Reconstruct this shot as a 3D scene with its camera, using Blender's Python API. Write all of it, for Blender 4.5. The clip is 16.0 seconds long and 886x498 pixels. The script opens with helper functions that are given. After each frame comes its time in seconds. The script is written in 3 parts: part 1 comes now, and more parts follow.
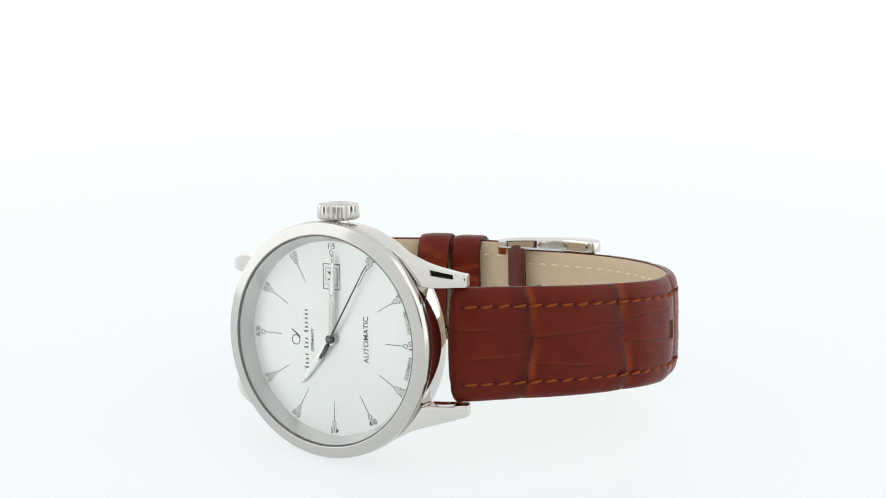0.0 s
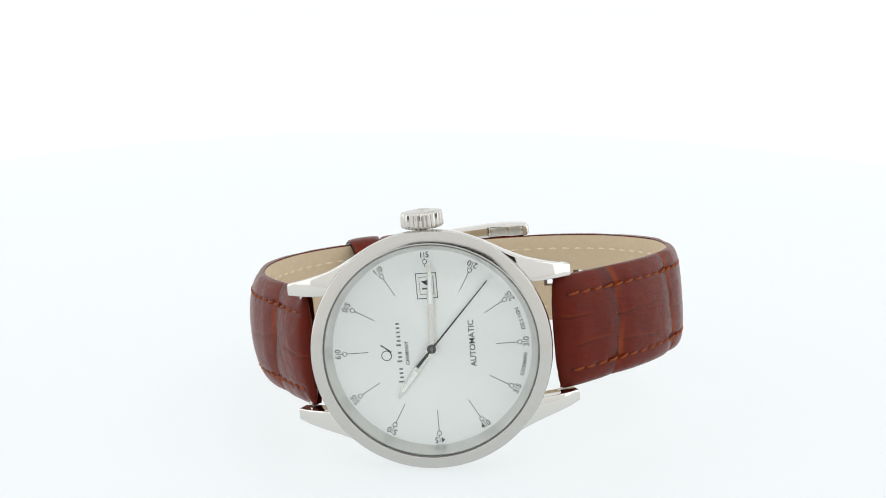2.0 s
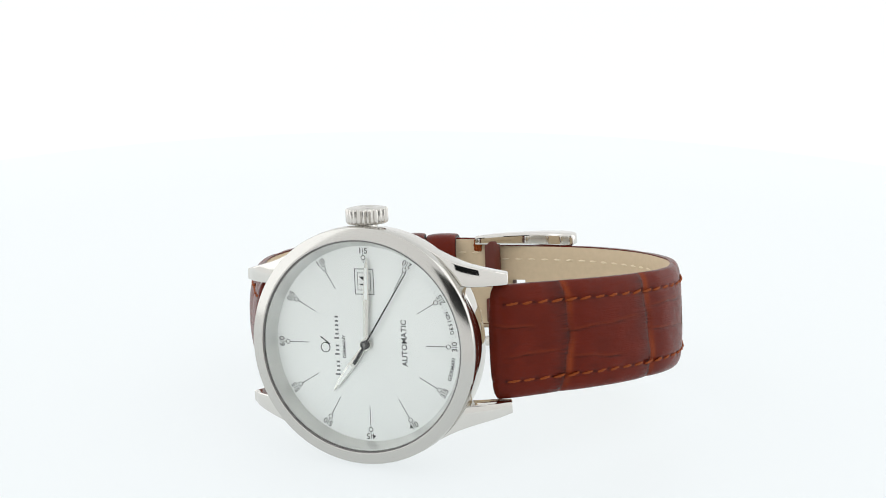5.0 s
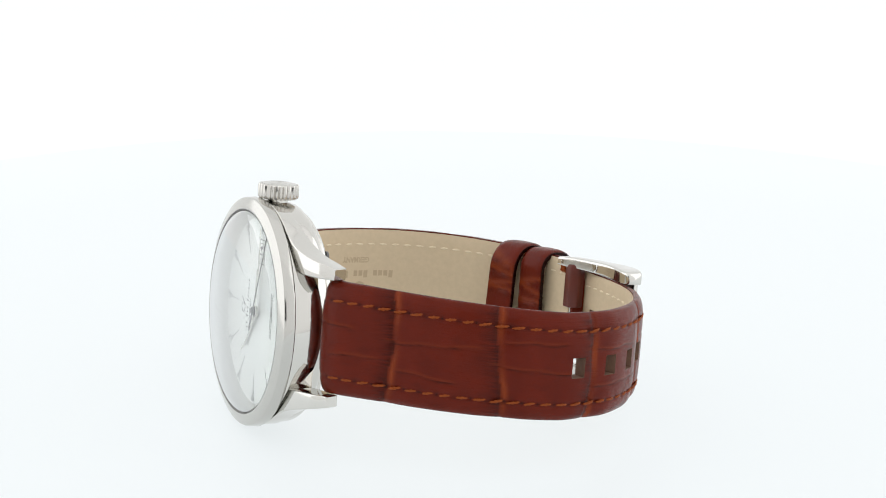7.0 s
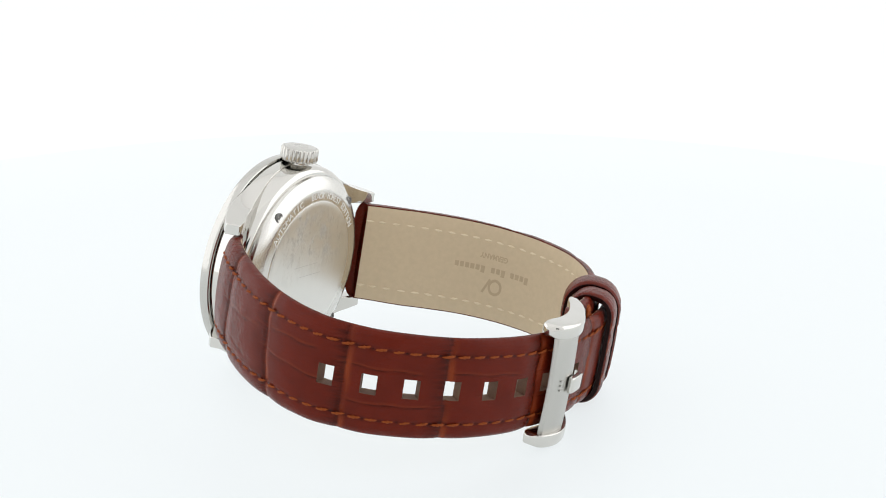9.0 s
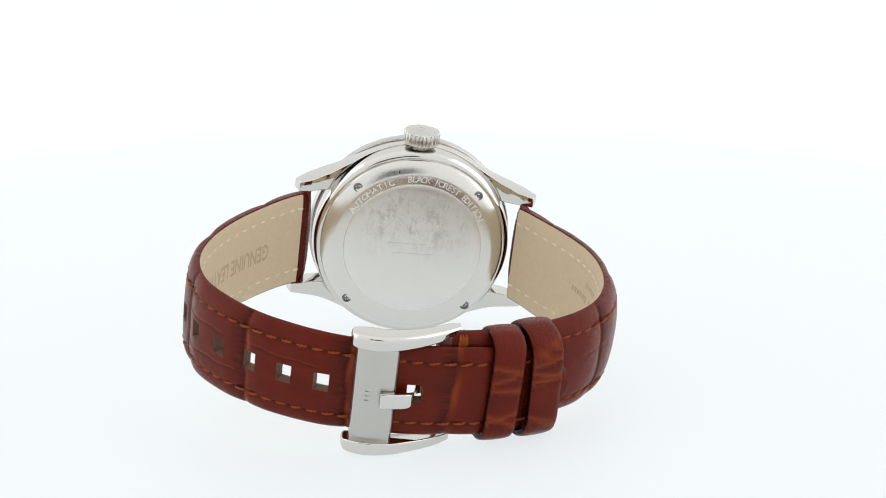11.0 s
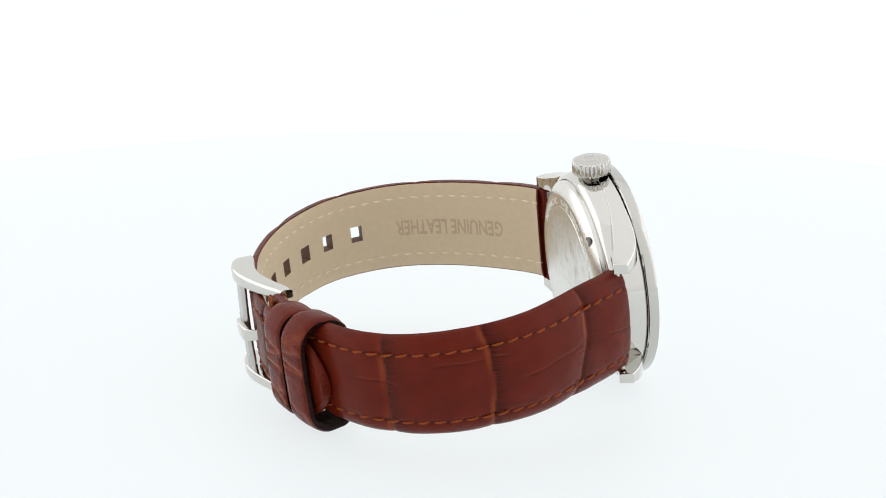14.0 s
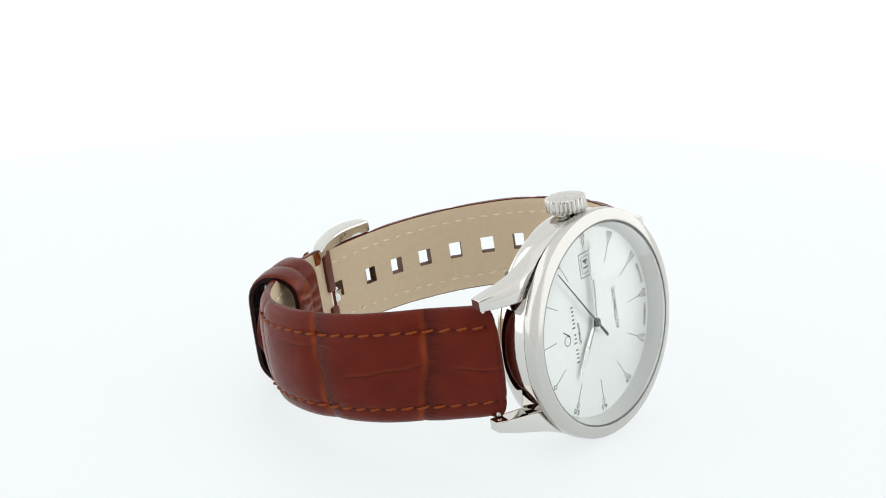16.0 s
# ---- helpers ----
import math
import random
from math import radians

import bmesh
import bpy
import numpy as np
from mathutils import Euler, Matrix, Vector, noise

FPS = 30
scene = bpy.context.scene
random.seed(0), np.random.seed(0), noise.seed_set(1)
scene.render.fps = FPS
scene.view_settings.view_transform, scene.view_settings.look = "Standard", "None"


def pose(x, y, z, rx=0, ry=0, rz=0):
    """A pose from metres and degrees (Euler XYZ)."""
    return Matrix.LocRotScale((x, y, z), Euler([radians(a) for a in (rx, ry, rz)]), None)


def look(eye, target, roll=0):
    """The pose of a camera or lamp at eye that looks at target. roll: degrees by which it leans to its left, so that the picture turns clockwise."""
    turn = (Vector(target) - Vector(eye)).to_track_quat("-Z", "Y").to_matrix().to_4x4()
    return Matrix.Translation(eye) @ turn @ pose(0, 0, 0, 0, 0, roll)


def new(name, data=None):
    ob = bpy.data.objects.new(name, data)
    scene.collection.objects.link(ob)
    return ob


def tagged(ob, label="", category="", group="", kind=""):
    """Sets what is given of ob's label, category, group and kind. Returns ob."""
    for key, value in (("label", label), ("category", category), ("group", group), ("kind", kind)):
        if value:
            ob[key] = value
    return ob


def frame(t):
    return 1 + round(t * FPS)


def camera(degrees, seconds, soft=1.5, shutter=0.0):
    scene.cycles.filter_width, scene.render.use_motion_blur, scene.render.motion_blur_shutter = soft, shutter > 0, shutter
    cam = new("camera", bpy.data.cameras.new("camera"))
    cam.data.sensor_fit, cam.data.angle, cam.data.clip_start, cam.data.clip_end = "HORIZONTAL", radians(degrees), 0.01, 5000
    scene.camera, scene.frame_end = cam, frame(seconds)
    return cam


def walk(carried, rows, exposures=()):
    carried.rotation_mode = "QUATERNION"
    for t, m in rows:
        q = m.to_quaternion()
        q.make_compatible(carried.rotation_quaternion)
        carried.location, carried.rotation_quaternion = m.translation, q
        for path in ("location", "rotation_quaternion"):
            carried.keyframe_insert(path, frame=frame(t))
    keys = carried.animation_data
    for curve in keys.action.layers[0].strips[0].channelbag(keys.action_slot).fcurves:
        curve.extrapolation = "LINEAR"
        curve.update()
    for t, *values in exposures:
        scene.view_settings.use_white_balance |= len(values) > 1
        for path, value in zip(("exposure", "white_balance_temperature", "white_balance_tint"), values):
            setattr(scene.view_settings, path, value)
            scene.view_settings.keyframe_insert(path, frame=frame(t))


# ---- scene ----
# Unit: one drawing unit is 1.07 mm; the watch was drawn in these units and scaled once.
S = 0.00107
FLOOR = -26.15  # height of the plate's top in drawing units, measured from the level that the lens looks at

cam = camera(25.923, 16.0, soft=1.0)
EYE = Vector((1.553, -324.506, 97.236 - FLOOR)) * S
AIM = Vector((1.553, 0, -FLOOR)) * S
walk(cam, [(0.0, look(EYE, AIM, 0.307)), (16.0, look(EYE, AIM, 0.307))])

# Turn of the plate: seconds, degrees. It swings one way, slows, and comes back.
TURN = [
    (0, -0.0),
    (0.5, 9.0),
    (1, 17.19),
    (1.5, 23.44),
    (2, 28.89),
    (2.5, 32.68),
    (2.75, 33.45),
    (3, 33.13),
    (3.5, 29.45),
    (4, 24.26),
    (4.5, 18.22),
    (5, 10.6),
    (5.5, 1.38),
    (6, -9.22),
    (6.5, -21.0),
    (7, -33.74),
    (7.5, -46.67),
    (8, -60.85),
    (8.5, -74.07),
    (9, -88.17),
    (9.5, -100.94),
    (10, -115.27),
    (10.5, -128.84),
    (11, -142.23),
    (11.5, -155.57),
    (12, -168.96),
    (12.5, -182.53),
    (13, -196.84),
    (13.5, -210.17),
    (14, -223.76),
    (14.5, -237.36),
    (15, -251.67),
    (15.5, -264.87),
    (16, -277.86),
]

# The watch leans on its case rim and the keepers: columns are the ways to six o'clock, to three o'clock and out of the dial.
TILT = Matrix(((0.84874, -0.01784, -0.52851, -16.623 * S), (-0.51995, 0.15405, -0.84019, -29.779 * S),
               (0.09641, 0.9879, 0.12148, (-6.488 - FLOOR) * S), (0, 0, 0, 1)))

# ---- light ----
world = bpy.data.worlds.new("world")
world.use_nodes = True
world.node_tree.nodes["Background"].inputs[0].default_value = (0.05, 0.05, 0.055, 1)
world.node_tree.nodes["Background"].inputs[1].default_value = 0.3
scene.world = world


# ---- materials ----
def material(name):
    m = bpy.data.materials.new(name)
    m.use_nodes = True
    nt = m.node_tree
    return m, nt, nt.nodes["Principled BSDF"]


def node(nt, kind, **values):
    n = nt.nodes.new(kind)
    for key, value in values.items():
        n.inputs[key.replace("_", " ")].default_value = value
    return n


def maths(nt, op, a, b=None, clamp=False):
    n = nt.nodes.new("ShaderNodeMath")
    n.operation, n.use_clamp = op, clamp
    for k, v in ((0, a), (1, b)):
        if v is None:
            continue
        if isinstance(v, (int, float)):
            n.inputs[k].default_value = v
        else:
            nt.links.new(v, n.inputs[k])
    return n.outputs[0]


def mixed(nt, fac, a, b):
    n = nt.nodes.new("ShaderNodeMix")
    n.data_type = "RGBA"
    for k, v in ((0, fac), (6, a), (7, b)):
        if isinstance(v, (int, float)):
            n.inputs[k].default_value = v
        elif isinstance(v, tuple):
            n.inputs[k].default_value = (*v, 1)
        else:
            nt.links.new(v, n.inputs[k])
    return n.outputs[2]


def coords(nt, scale=(1, 1, 1)):
    tc = nt.nodes.new("ShaderNodeTexCoord")
    mp = nt.nodes.new("ShaderNodeMapping")
    mp.inputs["Scale"].default_value = scale
    nt.links.new(tc.outputs["Object"], mp.inputs["Vector"])
    return mp.outputs[0]


def noisy(nt, vec, scale, detail=3.0, rough=0.55):
    n = node(nt, "ShaderNodeTexNoise", Scale=scale, Detail=detail, Roughness=rough)
    nt.links.new(vec, n.inputs["Vector"])
    return n.outputs[0]


def relief(nt, bsdf, height, strength, distance):
    b = node(nt, "ShaderNodeBump", Strength=strength, Distance=distance)
    nt.links.new(height, b.inputs["Height"])
    nt.links.new(b.outputs[0], bsdf.inputs["Normal"])
    return b


def ramp(nt, fac, lo, hi):
    n = nt.nodes.new("ShaderNodeMapRange")
    n.inputs[1].default_value, n.inputs[2].default_value = lo, hi
    nt.links.new(fac, n.inputs[0])
    return n.outputs[0]


def steel(name, colour, rough, grain=None, depth=0.00001):
    m, nt, b = material(name)
    b.inputs["Base Color"].default_value = (*colour, 1)
    b.inputs["Metallic"].default_value = 1.0
    vec = coords(nt, grain or (1, 1, 1))
    n = noisy(nt, vec, 900 if grain else 300, 3)
    r = nt.nodes.new("ShaderNodeMapRange")
    r.inputs[3].default_value, r.inputs[4].default_value = rough * 0.9, rough * 1.12
    nt.links.new(n, r.inputs[0])
    nt.links.new(r.outputs[0], b.inputs["Roughness"])
    if grain:
        relief(nt, b, n, 0.25, depth)
    return m


POLISHED = steel("polished_steel", (0.645, 0.63, 0.595), 0.06)
FLANGE = steel("flange_steel", (0.74, 0.74, 0.72), 0.4)
BRUSHED = steel("brushed_steel", (0.51, 0.50, 0.47), 0.30, (1, 0.05, 1))
BEZEL = steel("bezel_steel", (0.55, 0.54, 0.51), 0.14)
CROWN = steel("crown_steel", (0.60, 0.585, 0.55), 0.2)
FROSTED = steel("frosted_steel", (0.86, 0.85, 0.83), 0.55)
BACK = steel("engraved_steel", (0.70, 0.685, 0.65), 0.24)
ETCHED = steel("etched_steel", (0.62, 0.61, 0.585), 0.55)


def etched_disc():
    """Frosted disc; a landscape worn to light and dark flecks fills its upper half, round the edge it is plain."""
    m, nt, b = material("back_disc_steel")
    b.inputs["Metallic"].default_value = 1.0
    vec = coords(nt, (1, 1, 1))
    sep = nt.nodes.new("ShaderNodeSeparateXYZ")
    nt.links.new(vec, sep.inputs[0])
    wide = ramp(nt, maths(nt, "ABSOLUTE", sep.outputs[0]), 0.0125, 0.0075)
    high = maths(nt, "MULTIPLY", ramp(nt, sep.outputs[1], -0.003, 0.005), ramp(nt, sep.outputs[1], 0.0128, 0.0115))
    field = maths(nt, "MULTIPLY", wide, high, True)
    streak = noisy(nt, coords(nt, (1, 0.35, 1)), 900, 4, 0.7)
    fleck = noisy(nt, vec, 330, 4, 0.7)
    cut = maths(nt, "MULTIPLY", field, maths(nt, "MULTIPLY", ramp(nt, streak, 0.44, 0.56), ramp(nt, fleck, 0.4, 0.58)), True)
    haze = noisy(nt, vec, 120, 3)
    nt.links.new(mixed(nt, cut, mixed(nt, haze, (0.71, 0.70, 0.665), (0.79, 0.78, 0.745)), (0.56, 0.545, 0.51)), b.inputs["Base Color"])
    nt.links.new(maths(nt, "ADD", maths(nt, "MULTIPLY", cut, 0.2), maths(nt, "ADD", maths(nt, "MULTIPLY", haze, 0.16), 0.26)), b.inputs["Roughness"])
    relief(nt, b, cut, 0.5, 0.00006)
    return m


DISC = etched_disc()


def leather(name, base, dark, light, gloss):
    """Embossed calf: lighter where a joint between scales is rubbed, darker beside it; shade of stitch pits is in the
    colour.
    """
    m, nt, b = material(name)
    at = {}
    for key in ("along", "across", "joint", "stain_shade"):
        n = nt.nodes.new("ShaderNodeAttribute")
        n.attribute_name = key
        at[key] = n.outputs["Fac"]
    xyz = nt.nodes.new("ShaderNodeCombineXYZ")
    nt.links.new(at["along"], xyz.inputs[0])
    nt.links.new(at["across"], xyz.inputs[1])
    vec = xyz.outputs[0]
    lines = nt.nodes.new("ShaderNodeMapping")
    lines.inputs["Scale"].default_value = (0.28, 0.75, 1)
    nt.links.new(vec, lines.inputs[0])
    lines_b = nt.nodes.new("ShaderNodeMapping")
    lines_b.inputs["Scale"].default_value = (0.22, 3.4, 1)
    nt.links.new(vec, lines_b.inputs[0])
    cloud = noisy(nt, vec, 0.22, 3)
    wrinkle = noisy(nt, lines.outputs[0], 1.0, 4, 0.6)
    comb = noisy(nt, lines_b.outputs[0], 1.0, 2, 0.6)
    pore = noisy(nt, vec, 6.0, 3, 0.6)
    c = mixed(nt, ramp(nt, cloud, 0.35, 0.7), base, tuple(x * 1.25 for x in base))
    c = mixed(nt, maths(nt, "MULTIPLY", ramp(nt, wrinkle, 0.55, 0.73), 0.2), c, dark)
    c = mixed(nt, maths(nt, "MULTIPLY", at["stain_shade"], maths(nt, "ADD", maths(nt, "MULTIPLY", ramp(nt, comb, 0.42, 0.58), 0.65), 0.2), True), c, dark)
    c = mixed(nt, at["joint"], c, light)
    # Highest values go near black: painted shade inside the stitch pits.
    c = mixed(nt, ramp(nt, at["stain_shade"], 0.7, 0.98), c, tuple(x * 0.55 for x in dark))
    nt.links.new(c, b.inputs["Base Color"])
    r = nt.nodes.new("ShaderNodeMapRange")
    r.inputs[3].default_value, r.inputs[4].default_value = gloss - 0.04, gloss + 0.14
    nt.links.new(pore, r.inputs[0])
    nt.links.new(r.outputs[0], b.inputs["Roughness"])
    combed = maths(nt, "MULTIPLY", comb, maths(nt, "MULTIPLY", at["stain_shade"], 0.5))
    hair = maths(nt, "MULTIPLY", comb, maths(nt, "ADD", maths(nt, "MULTIPLY", ramp(nt, cloud, 0.45, 0.62), 0.4), 0.04))
    h = maths(nt, "ADD", maths(nt, "ADD", maths(nt, "MULTIPLY", wrinkle, 0.5), maths(nt, "MULTIPLY", pore, 0.05)), maths(nt, "ADD", combed, hair))
    b.inputs["Specular IOR Level"].default_value = 0.115
    relief(nt, b, h, 0.7, 0.0004)
    return m


LEATHER = leather("brown_leather", (0.094, 0.0098, 0.0037), (0.02, 0.0029, 0.0016), (0.21, 0.036, 0.009), 0.22)


def plain(name, colour, rough, scale=400, spread=0.12, bump=0.0, depth=0.0001):
    m, nt, b = material(name)
    vec = coords(nt)
    n = noisy(nt, vec, scale, 4)
    lo, hi = tuple(x * (1 - spread) for x in colour), tuple(min(1, x * (1 + spread)) for x in colour)
    nt.links.new(mixed(nt, n, lo, hi), b.inputs["Base Color"])
    b.inputs["Roughness"].default_value = rough
    if bump:
        relief(nt, b, n, bump, depth)
    return m


LINING = plain("beige_lining", (0.535, 0.425, 0.285), 0.62, 900, 0.10, 0.25, 0.00008)
EMBOSS = plain("pressed_lining", (0.41, 0.315, 0.205), 0.7, 900, 0.12)
EDGE = plain("cut_leather_edge", (0.09, 0.022, 0.012), 0.5, 1200, 0.25, 0.2)
RAW = plain("raw_leather", (0.15, 0.08, 0.048), 0.7, 1500, 0.25, 0.3)
GREY_INK = plain("grey_print", (0.13, 0.135, 0.14), 0.5, 900, 0.1)
THREAD = plain("orange_thread", (0.23, 0.05, 0.010), 0.6, 4000, 0.35, 0.5, 0.00006)
THREAD.node_tree.nodes["Principled BSDF"].inputs["Specular IOR Level"].default_value = 0.12
PALE = plain("cream_thread", (0.68, 0.58, 0.42), 0.65, 4000, 0.15, 0.4, 0.00005)
INK = plain("black_print", (0.022, 0.023, 0.025), 0.45, 900, 0.1)
LUME = plain("white_lume", (0.82, 0.83, 0.82), 0.5, 900, 0.05)
GREYED = plain("grey_engraving", (0.16, 0.155, 0.15), 0.5, 1500, 0.3)
DATE = plain("date_disc", (0.80, 0.80, 0.79), 0.5, 900, 0.04)


def silver_dial():
    m, nt, b = material("silver_dial")
    tc = nt.nodes.new("ShaderNodeTexCoord")
    g = nt.nodes.new("ShaderNodeTexGradient")
    g.gradient_type = "RADIAL"
    nt.links.new(tc.outputs["Object"], g.inputs[0])
    rays = nt.nodes.new("ShaderNodeTexNoise")
    rays.noise_dimensions = "1D"
    rays.inputs["Scale"].default_value = 260
    nt.links.new(g.outputs[1], rays.inputs["W"])
    nt.links.new(mixed(nt, rays.outputs[0], (0.765, 0.775, 0.765), (0.825, 0.835, 0.825)), b.inputs["Base Color"])
    b.inputs["Metallic"].default_value = 0.55
    b.inputs["Roughness"].default_value = 0.36
    b.inputs["Anisotropic"].default_value = 0.6
    tangent = nt.nodes.new("ShaderNodeTangent")
    tangent.direction_type, tangent.axis = "RADIAL", "Z"
    nt.links.new(tangent.outputs[0], b.inputs["Tangent"])
    relief(nt, b, rays.outputs[0], 0.06, 0.00002)
    return m


DIAL = silver_dial()


def crystal_glass():
    """A clear pane: straight through, with a mirror gloss that grows towards grazing angles."""
    m = bpy.data.materials.new("crystal_glass")
    m.use_nodes = True
    nt = m.node_tree
    nt.nodes.remove(nt.nodes["Principled BSDF"])
    clear = node(nt, "ShaderNodeBsdfTransparent", Color=(0.985, 0.995, 0.99, 1))
    gloss = node(nt, "ShaderNodeBsdfGlossy", Roughness=0.01)
    facing = node(nt, "ShaderNodeLayerWeight", Blend=0.5)
    rise = maths(nt, "ADD", maths(nt, "MULTIPLY", maths(nt, "POWER", facing.outputs["Facing"], 4.6), 3.0), 0.045, True)
    mix = nt.nodes.new("ShaderNodeMixShader")
    nt.links.new(rise, mix.inputs[0])
    nt.links.new(clear.outputs[0], mix.inputs[1])
    nt.links.new(gloss.outputs[0], mix.inputs[2])
    nt.links.new(mix.outputs[0], nt.nodes["Material Output"].inputs[0])
    return m


GLASS = crystal_glass()


def clear_pane():
    """The crystal's under side, coated against reflections."""
    m = bpy.data.materials.new("coated_glass")
    m.use_nodes = True
    nt = m.node_tree
    nt.nodes.remove(nt.nodes["Principled BSDF"])
    clear = node(nt, "ShaderNodeBsdfTransparent", Color=(0.99, 0.995, 0.99, 1))
    nt.links.new(clear.outputs[0], nt.nodes["Material Output"].inputs[0])
    return m


CLEAR = clear_pane()


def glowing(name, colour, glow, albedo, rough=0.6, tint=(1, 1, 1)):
    """White cloth or acrylic; its own emission stands in for light from behind."""
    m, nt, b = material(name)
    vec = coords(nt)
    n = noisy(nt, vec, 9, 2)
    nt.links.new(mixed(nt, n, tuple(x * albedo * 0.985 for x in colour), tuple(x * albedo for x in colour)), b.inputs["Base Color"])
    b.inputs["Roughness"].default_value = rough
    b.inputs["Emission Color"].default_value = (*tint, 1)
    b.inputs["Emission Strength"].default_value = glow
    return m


# Plate and backdrop get most of their brightness as added emission, not from lamps.
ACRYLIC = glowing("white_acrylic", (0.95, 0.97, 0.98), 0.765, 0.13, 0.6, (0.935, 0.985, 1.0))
SWEEP = glowing("glowing_backdrop", (1, 1, 1), 0.735, 0.2, 0.8, (0.985, 1.0, 1.0))
SIDE = glowing("tent_cloth_side", (1, 1, 1), 1.36, 0.3, 0.9, (0.98, 0.99, 1.0))
TOP = glowing("tent_cloth_top", (1, 1, 1), 0.78, 0.3, 0.9)
FRONT = glowing("tent_cloth_front", (1, 1, 1), 0.68, 0.3, 0.9)
DARK = plain("dark_room", (0.03, 0.03, 0.032), 0.8, 5, 0.1)


# ---- builders ----
def mesh_of(name, verts, faces, mat, smooth=True, sharp=38, scale=S):
    me = bpy.data.meshes.new(name)
    me.from_pydata([tuple(c * scale for c in v) for v in verts], [], [tuple(f) for f in faces])
    bm = bmesh.new()
    bm.from_mesh(me)
    bmesh.ops.remove_doubles(bm, verts=bm.verts, dist=1e-7)
    bmesh.ops.recalc_face_normals(bm, faces=bm.faces)
    bm.to_mesh(me)
    bm.free()
    finish(me, mat, smooth, sharp)
    return me


def finish(me, mat, smooth=True, sharp=38):
    me.materials.append(mat)
    if smooth:
        me.polygons.foreach_set("use_smooth", [True] * len(me.polygons))
        me.set_sharp_from_angle(angle=radians(sharp))


def place(name, me, parent=None, label="", m=None):
    ob = new(name, me)
    ob.parent = parent
    if m is not None:
        ob.matrix_basis = m
    return tagged(ob, label)


def lathe(profile, n=96):
    """Rings of (radius, height) turned about z. A radius of 0 closes the end."""
    verts, faces = [], []
    for r, h in profile:
        verts += [(r * math.cos(2 * math.pi * k / n), r * math.sin(2 * math.pi * k / n), h) for k in range(n)]
    for i in range(len(profile) - 1):
        for k in range(n):
            a, b = i * n + k, i * n + (k + 1) % n
            faces.append((a, b, b + n, a + n))
    return verts, faces


def loft(sections, closed=False):
    """Joins equal closed loops of points; the ends are capped unless closed."""
    n = len(sections[0])
    verts = [p for s in sections for p in s]
    faces = []
    last = len(sections) if closed else len(sections) - 1
    for i in range(last):
        j = (i + 1) % len(sections)
        for k in range(n):
            faces.append((i * n + k, i * n + (k + 1) % n, j * n + (k + 1) % n, j * n + k))
    if not closed:
        faces += [tuple(range(n)), tuple((len(sections) - 1) * n + k for k in range(n))]
    return verts, faces


def bevelled(name, verts, faces, mat, width, segments=2, sharp=38, scale=S):
    me = mesh_of(name, verts, faces, mat, scale=scale)
    bm = bmesh.new()
    bm.from_mesh(me)
    edges = [e for e in bm.edges if len(e.link_faces) == 2 and e.calc_face_angle(0) > 0.45]
    bmesh.ops.bevel(bm, geom=edges, offset=width * scale, segments=segments, affect="EDGES", profile=0.5, clamp_overlap=True)
    bm.to_mesh(me)
    bm.free()
    me.polygons.foreach_set("use_smooth", [True] * len(me.polygons))
    me.set_sharp_from_angle(angle=radians(sharp))
    return me


def eased(rows, n):
    """More rows between the given ones, on a smooth curve through them."""
    p = np.array(rows, float)
    out = []
    for i in range(len(p) - 1):
        a, b, c, d = p[max(i - 1, 0)], p[i], p[i + 1], p[min(i + 2, len(p) - 1)]
        for u in np.arange(n) / n:
            out.append(0.5 * (2 * b + (c - a) * u + (2 * a - 5 * b + 4 * c - d) * u**2 + (3 * b - a - 3 * c + d) * u**3))
    return out + [p[-1]]


def rounded_ring(quad, cuts, steps=3):
    """The corners of a loop of points, each rounded off by its cut."""
    ring = []
    for k, q in enumerate(quad):
        p, r = quad[k - 1], quad[(k + 1) % len(quad)]
        a, b = q + (p - q).normalized() * cuts[k], q + (r - q).normalized() * cuts[k]
        for u in np.linspace(0, 1, steps + 1):
            ring.append(a * (1 - u) ** 2 + q * (2 * u * (1 - u)) + b * u**2)
    return ring


def box(x0, x1, y0, y1, z0, z1):
    v = [(x, y, z) for z in (z0, z1) for y in (y0, y1) for x in (x0, x1)]
    return v, [(0, 1, 3, 2), (4, 5, 7, 6), (0, 1, 5, 4), (2, 3, 7, 6), (0, 2, 6, 4), (1, 3, 7, 5)]


def merge(*solids):
    verts, faces = [], []
    for v, f in solids:
        k = len(verts)
        verts += list(v)
        faces += [tuple(i + k for i in q) for q in f]
    return verts, faces


def turned(solid, m):
    return [tuple(m @ Vector(p)) for p in solid[0]], solid[1]


def written(text, height, thin=0.0, depth=0.02):
    """Letters as a solid: capital height in drawing units, centred on the origin, in the xy plane."""
    cu = bpy.data.curves.new("letters", "FONT")
    cu.body, cu.size, cu.align_x, cu.align_y = text, height / 0.69, "CENTER", "CENTER"
    cu.extrude, cu.offset, cu.resolution_u = depth / 2, -thin, 3
    ob = new("letters", cu)
    dg = bpy.context.evaluated_depsgraph_get()
    me = bpy.data.meshes.new_from_object(ob.evaluated_get(dg))
    verts, faces = [tuple(v.co) for v in me.vertices], [tuple(p.vertices) for p in me.polygons]
    bpy.data.objects.remove(ob)
    bpy.data.curves.remove(cu)
    bpy.data.meshes.remove(me)
    return verts, faces


def stretch(solid, length):
    """Scales letters along their line to a length."""
    xs = [v[0] for v in solid[0]]
    k = length / (max(xs) - min(xs))
    return [(v[0] * k, v[1], v[2]) for v in solid[0]], solid[1]


